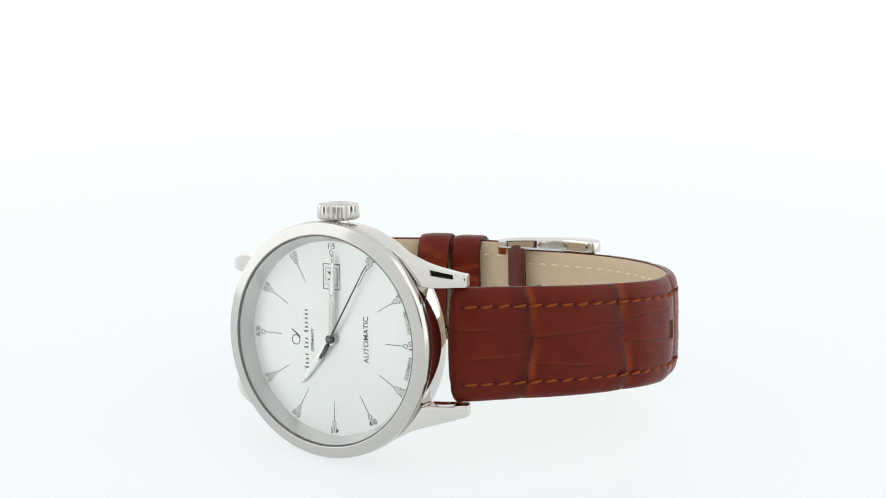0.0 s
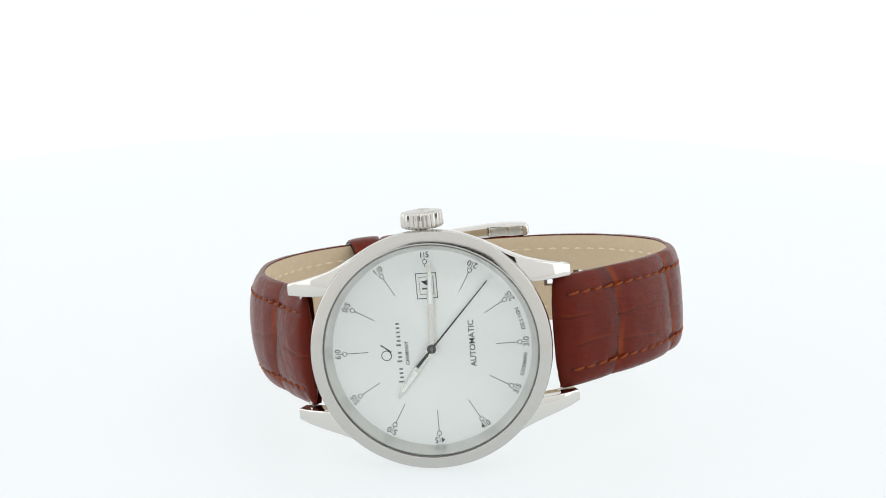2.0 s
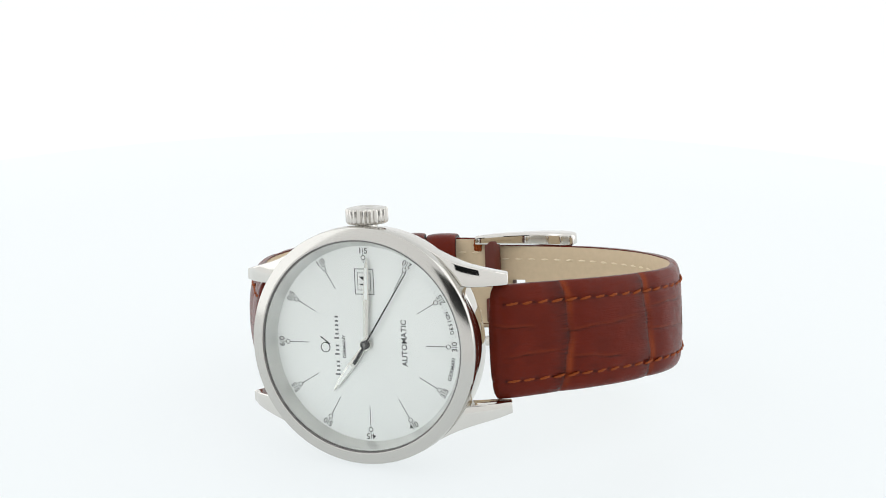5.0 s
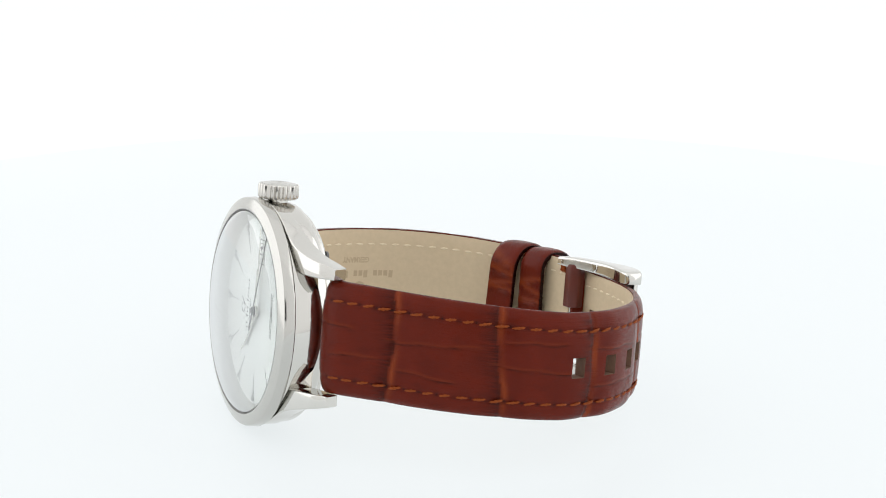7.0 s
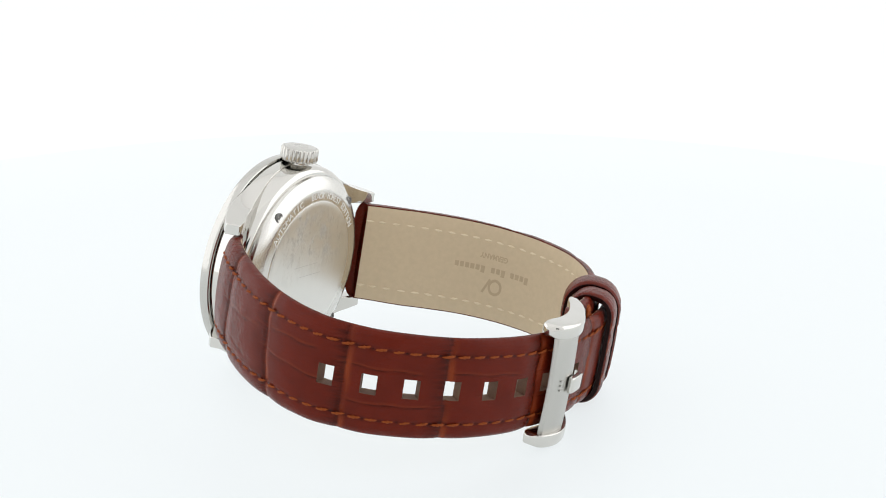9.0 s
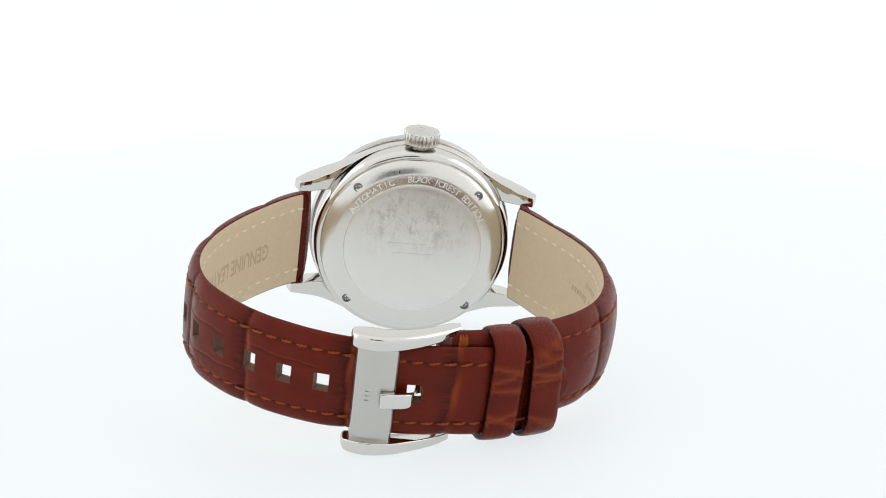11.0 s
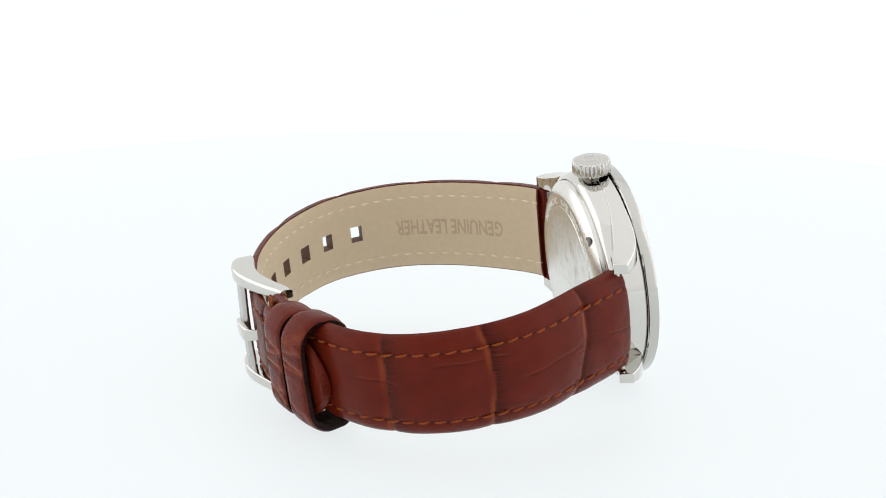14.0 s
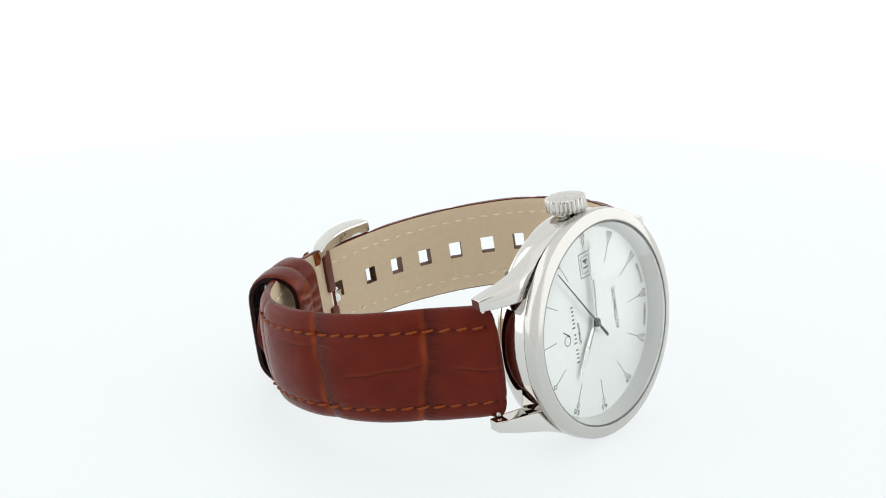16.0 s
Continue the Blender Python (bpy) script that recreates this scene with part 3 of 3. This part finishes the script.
class Band:
    """One half of the strap: its way, widths, thickness, scale joints and holes."""

    def __init__(self, way, half, thick, padding, joints, holes, tip, creases, first, last, hang, seed):
        self.way, self.half, self.thick, self.joints, self.holes, self.tip, self.creases = way, half, thick, joints, holes, tip, creases
        self.padding, self.first, self.last, self.hang = padding, first, last, hang
        rng = random.Random(seed)
        self.phase = [rng.uniform(0, 6.28) for _ in range(40)]

    def half_at(self, s):
        h = np.interp(s, *self.half)
        left = self.way.length - s
        if self.tip and left < self.tip:
            h *= math.sqrt(max(0.0, 1 - ((self.tip - left) / self.tip) ** 1.7)) * 0.97 + 0.03
        return h

    def thick_at(self, s):
        return np.interp(s, *self.thick)

    def joint_depth(self, s, f):
        """How deep the scale joints cut here, the rubbed line in them and the dark band beside them; pits and creases
        are darkened too.
        """
        cut = rub = stain_shade = 0.0
        for k, (s0, lean, wave) in enumerate(self.joints):
            line = s0 + lean * f + wave * math.sin(2.3 * f + self.phase[k]) + 0.12 * math.sin(9 * f + self.phase[k + 9])
            d = s - line
            cut = max(cut, 0.26 * math.exp(-((d / 0.4) ** 2)) + 0.38 * math.exp(-((d / 2.6) ** 2)))
            rub = max(rub, math.exp(-(((d - 0.45) / 0.5) ** 2)) * (0.6 + 0.4 * math.sin(5 * f + self.phase[k + 3])))
            stain_shade = max(stain_shade, 0.8 * math.exp(-((d / 2.4) ** 2)) if d < 0 else math.exp(-((d / 0.7) ** 2)) * 0.3)
        for k, (s0, s1, f0, lean) in enumerate(self.creases):
            if s0 - 1 < s < s1 + 1:
                line = f0 + lean * (s - s0) + 0.012 * math.sin(0.9 * s + k)
                fade = min(1, max(0, min(s - s0, s1 - s) / 1.5 + 0.4))
                g = math.exp(-(((f - line) * 9 / 0.17) ** 2)) * max(0, fade)
                cut = max(cut, 0.17 * g + cut)
                stain_shade = max(stain_shade, 0.85 * g)
                rub = max(rub, 0.35 * math.exp(-(((f - line - 0.035) * 9 / 0.2) ** 2)) * max(0, fade))
        if self.first - 1.5 < s < self.last + 1.5 and abs(abs(f) - STITCH) < 0.09:
            k = (s - self.first) / PITCH + 0.5
            gap = abs(k - round(k)) * PITCH
            # Thread holes: a real dent, plus its shade put into the leather colour.
            pit = math.exp(-((gap / 0.42) ** 2) - (((abs(f) - STITCH) * 8.5 / 0.36) ** 2))
            cut, stain_shade, rub = cut + 0.22 * pit, max(stain_shade, pit), rub * (1 - pit)
        return cut, max(0, rub), stain_shade

    def point(self, s, f, lift):
        """lift: distance outwards from the outer surface's middle line."""
        p, t, n = self.way.at(s)
        v = sag(p[1], self.hang) + f * self.half_at(s)
        return (p[0] + n[0] * lift, v, p[1] + n[1] * lift)

    def surface(self, s, f, relief_on=True):
        pad = np.interp(s, *self.padding)
        edge = abs(f) ** 2.2 * pad + abs(f) ** 6 * 0.55 + abs(f) ** 20 * 0.4
        inset = 0.10 * math.exp(-(((abs(f) - STITCH) * 9 / 0.45) ** 2))
        return -edge - inset - (self.joint_depth(s, f)[0] if relief_on else 0)


STITCH = 0.68
PITCH = 2.75


def band_mesh(name, band, mat, lining=False):
    way, L = band.way, band.way.length
    s_lines = list(np.arange(0, L, 0.42)) + [L]
    if band.tip:
        s_lines += list(L - np.array([0.02, 0.06, 0.12, 0.2, 0.3]))
    f_lines = list(np.linspace(-0.94, 0.94, 73)) + [-1, -0.985, -0.965, 0.965, 0.985, 1]
    hole_s, hf = [], 0.19
    for s in band.holes:
        hole_s.append((s - 1.32, s + 1.32))
    for a, b in hole_s:
        s_lines = [x for x in s_lines if min(abs(x - a), abs(x - b)) > 0.15] + [a, b]
    if hole_s:
        f_lines = [x for x in f_lines if abs(abs(x) - hf) > 0.02] + [-hf, hf]
    if lining:
        s_lines = [s for s in s_lines if 4.2 <= s <= L - (15 if band.tip else 0.9)]
    s_lines, f_lines = sorted(set(round(x, 4) for x in s_lines)), sorted(set(round(x, 4) for x in f_lines))
    ns, nf = len(s_lines), len(f_lines)
    in_hole = lambda i, j: any(a - 1e-3 <= s_lines[i] and s_lines[i + 1] <= b + 1e-3 for a, b in hole_s) and -hf - 1e-3 <= f_lines[j] and f_lines[j + 1] <= hf + 1e-3
    verts, tags = [], []
    for layer in (0, 1):
        for s in s_lines:
            th = band.thick_at(s)
            round_end = 0.0 if s > 1.2 else th * 0.5 * (1 - math.sqrt(max(0, 1 - ((1.2 - s) / 1.2) ** 2)))
            for f in f_lines:
                g = f * 0.975 if lining else f
                if lining:
                    lift = -th - (0.02 if layer == 0 else 0.16) + round_end + 0.25 * abs(f) ** 8
                    tags.append((s, g * band.half_at(s), 0, 0))
                elif layer == 0:
                    cut, rub, stain_shade = band.joint_depth(s, f)
                    lift = band.surface(s, f) - round_end
                    tags.append((s, f * band.half_at(s), rub, stain_shade))
                else:
                    lift = -th + round_end + 0.3 * abs(f) ** 10
                    tags.append((s, f * band.half_at(s), 0, 0.4))
                verts.append(band.point(s, g, lift))
    idx = lambda layer, i, j: layer * ns * nf + i * nf + j
    faces, raw = [], []
    solid = np.zeros((ns + 1, nf + 1), bool)
    for i in range(ns - 1):
        for j in range(nf - 1):
            solid[i + 1, j + 1] = not in_hole(i, j)
    for i in range(ns - 1):
        for j in range(nf - 1):
            if not solid[i + 1, j + 1]:
                continue
            q = [(i, j), (i + 1, j), (i + 1, j + 1), (i, j + 1)]
            faces.append(tuple(idx(0, *c) for c in q))
            faces.append(tuple(idx(1, *c) for c in q[::-1]))
            for (di, dj), (a, b) in (((-1, 0), (0, 3)), ((1, 0), (1, 2)), ((0, -1), (0, 1)), ((0, 1), (3, 2))):
                if not solid[i + 1 + di, j + 1 + dj]:
                    if 0 < i + di < ns - 1 and 0 < j + dj < nf - 1:
                        raw.append(len(faces))
                    faces.append((idx(0, *q[a]), idx(0, *q[b]), idx(1, *q[b]), idx(1, *q[a])))
    me = bpy.data.meshes.new(name)
    me.from_pydata([tuple(c * S for c in v) for v in verts], [], faces)
    for k, key in enumerate(("along", "across", "joint", "stain_shade")):
        me.attributes.new(key, "FLOAT", "POINT").data.foreach_set("value", np.array([t[k] for t in tags], np.float32))
    bm = bmesh.new()
    bm.from_mesh(me)
    bmesh.ops.recalc_face_normals(bm, faces=bm.faces)
    bm.to_mesh(me)
    bm.free()
    finish(me, mat, True, 50)
    me.materials.append(RAW)
    for k in raw:
        me.polygons[k].material_index = 1
    return me


def near_long(u, w):
    return LONG.nearest(u, w)


HOLES = [near_long(*p) for p in ((41.3, -39.9), (39.3, -46.5), (35.6, -52.0), (30.8, -56.8), (25.1, -60.4), (19.2, -63.0))]
HOLES += [HOLES[-1] + 6.7, near_long(4.1, -65.6)]
J = near_long
LONG_BAND = Band(LONG, ((0, 3, LONG.length), (9.3, 9.2, 7.75)), ((0, 3, 40, LONG.length), (3.3, 3.3, 2.5, 1.8)), ((0, 5, 38, 60, LONG.length), (0.3, 0.9, 0.5, 0.15, 0.1)),
                 [(J(30.0, -12.4), 0.3, 0.5), (J(39.6, -27.0), -0.4, 0.4), (J(41, -42.8), 0.2, 0.25), (J(31.5, -56.2), 0.1, 0.3), (J(15, -64), 0.2, 0.4), (J(-2, -64.5), 0.0, 0.4), (J(-15, -59.4), 0.3, 0.5)],
                 HOLES, 8.5, [(4, 13, -0.25, 0.004), (2, 9, 0.3, -0.01), (14, 30, 0.1, 0.008), (15, 26, -0.35, -0.01), (31, 46, -0.05, -0.006), (33, 44, 0.38, 0.004),
                            (48, 62, 0.30, 0.0), (49, 64, -0.4, 0.003), (66, 80, 0.34, -0.004), (84, 98, -0.3, 0.01)], 5.2, LONG.length - 5, -1.15, 3)
K = SHORT.nearest
SHORT_BAND = Band(SHORT, ((0, 3, 14, 40, SHORT.length), (9.35, 9.35, 9.6, 9.2, 8.2)), ((0, 3, 40, SHORT.length), (3.3, 3.8, 3.6, 2.2)), ((0, 5, 30, 55, SHORT.length), (0.3, 1.3, 1.7, 1.0, 0.2)),
                  [(K(-26.3, -15.6), -0.9, 0.7), (K(-31.7, -32.6), 0.35, 0.5), (K(-27.2, -48.2), 0.1, 0.4), (K(-13, -58.4), 0, 0.4)], [], 0,
                  [(2, 10, -0.12, 0.015), (13, 29, 0.12, -0.012), (31, 44, 0.45, 0.0), (50, 58, 0.1, 0.01)], 5.2, SHORT.length - 2, 0.3, 5)
STRAP_LONG = part("strap", band_mesh("strap", LONG_BAND, LEATHER), "brown embossed leather strap half with punched holes")
STRAP_SHORT = part("strap", band_mesh("strap", SHORT_BAND, LEATHER), "brown embossed leather strap half that carries the buckle")
part("lining", band_mesh("lining", LONG_BAND, LINING, True), "beige leather lining", STRAP_LONG)
part("lining", band_mesh("lining", SHORT_BAND, LINING, True), "beige leather lining", STRAP_SHORT)


def stitch_mesh(name, length, radius, mat, twist):
    """A stitch of two twisted strands that dives into the leather at both ends."""
    secs = []
    for x in np.linspace(-0.5, 0.5, 11):
        r = max(0.3, 1 - abs(2 * x) ** 3.5)
        secs.append([(x * length, r * radius * 1.25 * (0.82 + 0.24 * math.cos(2 * (a - x * twist))) * math.cos(a),
                      r * radius * (0.82 + 0.24 * math.cos(2 * (a - x * twist))) * math.sin(a) + radius * (0.3 - abs(2 * x) ** 3 * 1.3)) for a in np.linspace(0, 2 * math.pi, 10, endpoint=False)])
    return mesh_of(name, *loft(secs), mat, sharp=80)


def stitches(band, parent, mesh, inside):
    rng = random.Random(11)
    for sign in (1, -1):
        s = band.first
        while s < band.last - (0 if not inside else 12 if band.tip else 1):
            f = sign * STITCH
            lift = -band.thick_at(s) - 0.17 if inside else band.surface(s, f, False) - 0.06
            p, t, n = band.way.at(s)
            pos = band.point(s, f, lift)
            up = (n[0], 0, n[1]) if not inside else (-n[0], 0, -n[1])
            m = frame_at(pos, (t[0], 0, t[1]), up) @ pose(0, 0, 0, 0, 0, rng.uniform(-5, 5) + (8 if not inside else 0))
            place("stitch", mesh, parent, "", scaled_pose(m))
            s += PITCH


OUTER = stitch_mesh("stitch", 2.25, 0.21, THREAD, 9.5)
INNER = stitch_mesh("stitch", 1.7, 0.16, PALE, 5.0)
for band, half in ((LONG_BAND, STRAP_LONG), (SHORT_BAND, STRAP_SHORT)):
    stitches(band, half, OUTER, False)
    stitches(band, half, INNER, True)


def lining_words(band, solid, parent, name, s_mid, f_mid, flip):
    """Bends flat letters onto the lining: their x runs along the strap, their y across it."""
    verts = []
    for x, y, z in solid[0]:
        s = s_mid + x
        verts.append(band.point(s, f_mid + (y if not flip else -y) / band.half_at(s), -band.thick_at(s) - 0.165 - z))
    part(name, mesh_of(name, verts, solid[1], EMBOSS, False), "", parent)


lining_words(LONG_BAND, stretch(written("GENUINE LEATHER", 3.0, -0.1), 23.5), STRAP_LONG, "pressed_text", 25.5, -0.02, True)
UPSIDE = pose(0, 0, 0, 0, 0, 180)
for k, x in enumerate((-8.4, -7.2, -6.0, -4.8, -2.6, -1.4, -0.2, 2.2, 3.4, 4.6, 5.8, 7.0, 8.2)):
    lining_words(SHORT_BAND, turned(box(x - 0.4, x + 0.5, -0.6, 0.8 if k in (0, 4, 7) else 0.45, 0, 0.02), UPSIDE), STRAP_SHORT, "pressed_bar", 32.0, 0.07, False)
lining_words(SHORT_BAND, turned(stretch(written("GERMANY", 1.0, -0.05), 6.5), UPSIDE), STRAP_SHORT, "pressed_text", 32.0, 0.36, False)
ring = turned(lathe([(1.1, 0), (1.1, 0.02), (1.65, 0.02), (1.65, 0)], 24), pose(-1.2, 0, 0))
slab = turned(box(-0.25, 0.25, -1.6, 1.6, 0, 0.02), pose(0.9, 0, 0, 0, 0, -28))
lining_words(SHORT_BAND, turned(merge(ring, slab), UPSIDE), STRAP_SHORT, "pressed_emblem", 32.0, -0.27, False)


# ---- buckle and keepers ----
def buckle():
    vc = -1.35
    bar_rows = []
    for k in range(9):
        f = -1 + 2 * k / 8
        bow = -0.25 * (1 - f * f)
        v = vc + f * 8.6
        bar_rows.append([(14.3, v, -65.3 + bow), (14.1, v, -66.2 + bow), (11.6, v, -66.95 + bow), (7.8, v, -66.75 + bow), (7.3, v, -66.2 + bow), (7.5, v, -65.75 + bow), (11.6, v, -65.8 + bow)])
    bar = part("buckle", bevelled("buckle", *loft(bar_rows), BRUSHED, 0.15, 2), "brushed and polished steel pin buckle")
    for sv in (1, -1):
        shape = [(15.3, -65.2, -63.9, 10.0, 8.8), (14.7, -66.5, -63.2, 10.6, 8.4), (12.5, -67.5, -63.2, 10.75, 8.35), (10, -67.7, -63.6, 10.75, 8.35), (7, -67.1, -63.4, 10.75, 8.5), (4, -65.8, -62.5, 10.7, 8.6),
                 (1, -64.2, -61.1, 10.7, 8.75), (-1.2, -62.7, -59.8, 10.65, 8.85), (-2.9, -61.3, -59.1, 10.5, 8.95)]
        secs = []
        for u, wo, wi, vo, vi in eased(shape, 4):
            quad = [Vector(p) for p in ((u, vc + sv * vo, wo), (u, vc + sv * vi, wo), (u, vc + sv * vi, wi), (u, vc + sv * vo, wi))]
            secs.append([tuple(p) for p in rounded_ring(quad, (0.75, 0.3, 0.3, 0.55), 4)])
        part("side_arm", mesh_of("side_arm", *loft(secs), POLISHED, sharp=40), "", bar)
    pin = [[(-0.4 + 0.55 * math.cos(a), v, -61.4 + 0.55 * math.sin(a)) for a in np.linspace(0, 2 * math.pi, 14, endpoint=False)] for v in (vc - 9.2, vc + 9.2)]
    part("hinge_pin", mesh_of("hinge_pin", *loft(pin), POLISHED), "", bar)
    prong = []
    pc = vc - 0.3
    for u, w, h, t in eased(((-0.4, -61.6, 1.0, 0.45), (2.6, -62.0, 1.0, 0.45), (3.7, -63.2, 1.0, 0.4), (4.1, -65.2, 1.0, 0.4), (4.5, -66.5, 1.1, 0.45), (5.6, -67.3, 1.3, 0.5), (8.0, -67.65, 1.35, 0.5), (9.7, -67.75, 1.35, 0.45), (9.95, -67.72, 1.2, 0.3)), 3):
        quad = [Vector(p) for p in ((u, pc - h, w - t), (u, pc + h, w - t), (u, pc + h, w + t), (u, pc - h, w + t))]
        prong.append([tuple(p) for p in rounded_ring(quad, (0.3, 0.3, 0.15, 0.15))])
    part("prong", mesh_of("prong", *loft(prong), POLISHED, sharp=40), "", bar)
    for i in range(3):
        part("engraved_bar", mesh_of("engraved_bar", *box(11.2, 12.4, vc - 1.0 + i * 0.8, vc - 0.7 + i * 0.8, -67.21, -67.1), BRUSHED, False), "", bar)
    # loop of the short strap round the pin, with its bar tack
    th = [[(u, v, w) for u, w in ((-1.4, -63.0), (0.6, -63.1), (1.1, -61.6), (0.4, -60.2), (-1.5, -60.0))] for v in (-7.5, vc - 1.5)]
    th2 = [[(u, v, w) for u, w in ((-1.4, -63.0), (0.6, -63.1), (1.1, -61.6), (0.4, -60.2), (-1.5, -60.0))] for v in (vc + 1.5, 8.1)]
    part("strap_loop", bevelled("strap_loop", *loft(th), LEATHER_PLAIN, 0.3), "", STRAP_SHORT)
    part("strap_loop", bevelled("strap_loop", *loft(th2), LEATHER_PLAIN, 0.3), "", STRAP_SHORT)
    for k, (w, du) in enumerate(((-62.4, 0.1), (-61.6, 0.35), (-60.8, 0.1))):
        place("stitch", OUTER, STRAP_SHORT, "", scaled_pose(frame_at((-3.4 + du, vc + 8.15, w), (0.35, 0, 1), (0, 1, 0))))
    s0 = SHORT.nearest(-3.2, -63.0)
    for ds in (-0.45, 0.05, 0.5):
        p, t, n = SHORT.at(s0 + ds)
        for lift, sign in ((-SHORT_BAND.thick_at(s0) - 0.2, -1), (0.0, 1)):
            pos = SHORT_BAND.point(s0 + ds, 0.84, lift)
            place("stitch", TACK, STRAP_SHORT, "", scaled_pose(frame_at(pos, (0, 1, 0), (sign * n[0], 0, sign * n[1]))))


TACK = stitch_mesh("stitch", 2.7, 0.3, THREAD, 9.5)
LEATHER_PLAIN = plain("brown_leather_plain", (0.095, 0.012, 0.005), 0.42, 500, 0.3, 0.35, 0.0002)
buckle()


def keeper(s_long, length, hv, top, bot, r, lean, seed):
    """A closed leather loop round the tail and the short half."""
    p, t, n = LONG.at(s_long)
    vc, rng = sag(p[1]) + 0.75, random.Random(seed)
    loop = []
    for cx, cy, a0 in ((hv - r, top - r, 0), (-hv + r, top - r, 90), (-hv + r, bot + r, 180), (hv - r, bot + r, 270)):
        loop += [(cx + r * math.cos(radians(a0 + k * 15)), cy + r * math.sin(radians(a0 + k * 15)), math.cos(radians(a0 + k * 15)), math.sin(radians(a0 + k * 15))) for k in range(7)]
        if a0 in (0, 180):
            x1 = -hv + r if a0 == 0 else hv - r
            y = top if a0 == 0 else bot
            loop += [(cx + (x1 - cx) * k / 24, y, 0, 1 if a0 == 0 else -1) for k in range(1, 24)]
    edge = ((-0.5, 0), (-0.5, 0.7), (-0.46, 0.95), (-0.34, 1.08), (-0.2, 1.13), (-0.07, 1.15), (0.07, 1.15), (0.2, 1.13), (0.34, 1.08), (0.46, 0.95), (0.5, 0.7), (0.5, 0))
    lines = [(rng.uniform(-7, 7), rng.uniform(-1.2, 1.2)) for _ in range(5)]
    secs, tags = [], []
    for x, y, nx, ny in loop:
        ring = []
        for a, o in edge:
            cut = rub = stain_shade = 0.0
            for x0, slant in lines:
                d = x - x0 - slant * a * 2
                cut, rub = max(cut, math.exp(-((d / 0.3) ** 2))), max(rub, 0.7 * math.exp(-(((d - 0.45) / 0.5) ** 2)))
                stain_shade = max(stain_shade, 0.45 * math.exp(-((d / 1.2) ** 2)) if d < 0 else 0)
            # Inner side and cut edge of the loop at full dark.
            stain_shade = max(stain_shade, 1.0 if o < 0.8 else 0)
            o = o - (0.3 * cut if o > 1 else 0)
            d = a * length + lean * x / hv + (0.35 if ny < 0 else 0)
            yy, xx = y + ny * o - 0.25 * (abs(x) / hv) ** 2 * max(ny, 0), x + nx * o
            ring.append((p[0] + t[0] * d + n[0] * yy, vc + xx, p[1] + t[1] * d + n[1] * yy))
            tags.append((a * length * 0.6 + 40 * seed, x + y, rub if o > 0.8 else 0, stain_shade))
        secs.append(ring)
    verts, faces = loft(secs, True)
    me = bpy.data.meshes.new("keeper")
    me.from_pydata([tuple(c * S for c in v) for v in verts], [], faces)
    for k, key in enumerate(("across", "along", "joint", "stain_shade")):
        me.attributes.new(key, "FLOAT", "POINT").data.foreach_set("value", np.array([q[k] for q in tags], np.float32))
    bm = bmesh.new()
    bm.from_mesh(me)
    bmesh.ops.recalc_face_normals(bm, faces=bm.faces)
    bm.to_mesh(me)
    bm.free()
    finish(me, LEATHER, True, 40)
    return part("keeper", me, "brown leather keeper loop")


keeper(LONG.nearest(-10.6, -63.6), 5.7, 8.85, 0.3, -6.1, 2.6, 0.2, 1)
keeper(LONG.nearest(-17.4, -61.2), 5.9, 9.2, 0.7, -7.6, 3.7, -0.4, 2)


# ---- movement ----
def motions():
    rows = [(t, pose(0, 0, 0, 0, 0, a)) for t, a in TURN]
    walk(WATCH, rows)
    walk(TABLE, rows)
    ticks = [(0.0, 20.05), (1.4, 21.45), (2.6, 22.7), (2.8, 22.8), (3.0, 22.65), (6.0, 19.4), (9.0, 16.2), (12.0, 13.0), (16.0, 8.75)]
    walk(SECONDS, [(t, TILT @ DROP @ dial_way(s)) for t, s in ticks])


motions()
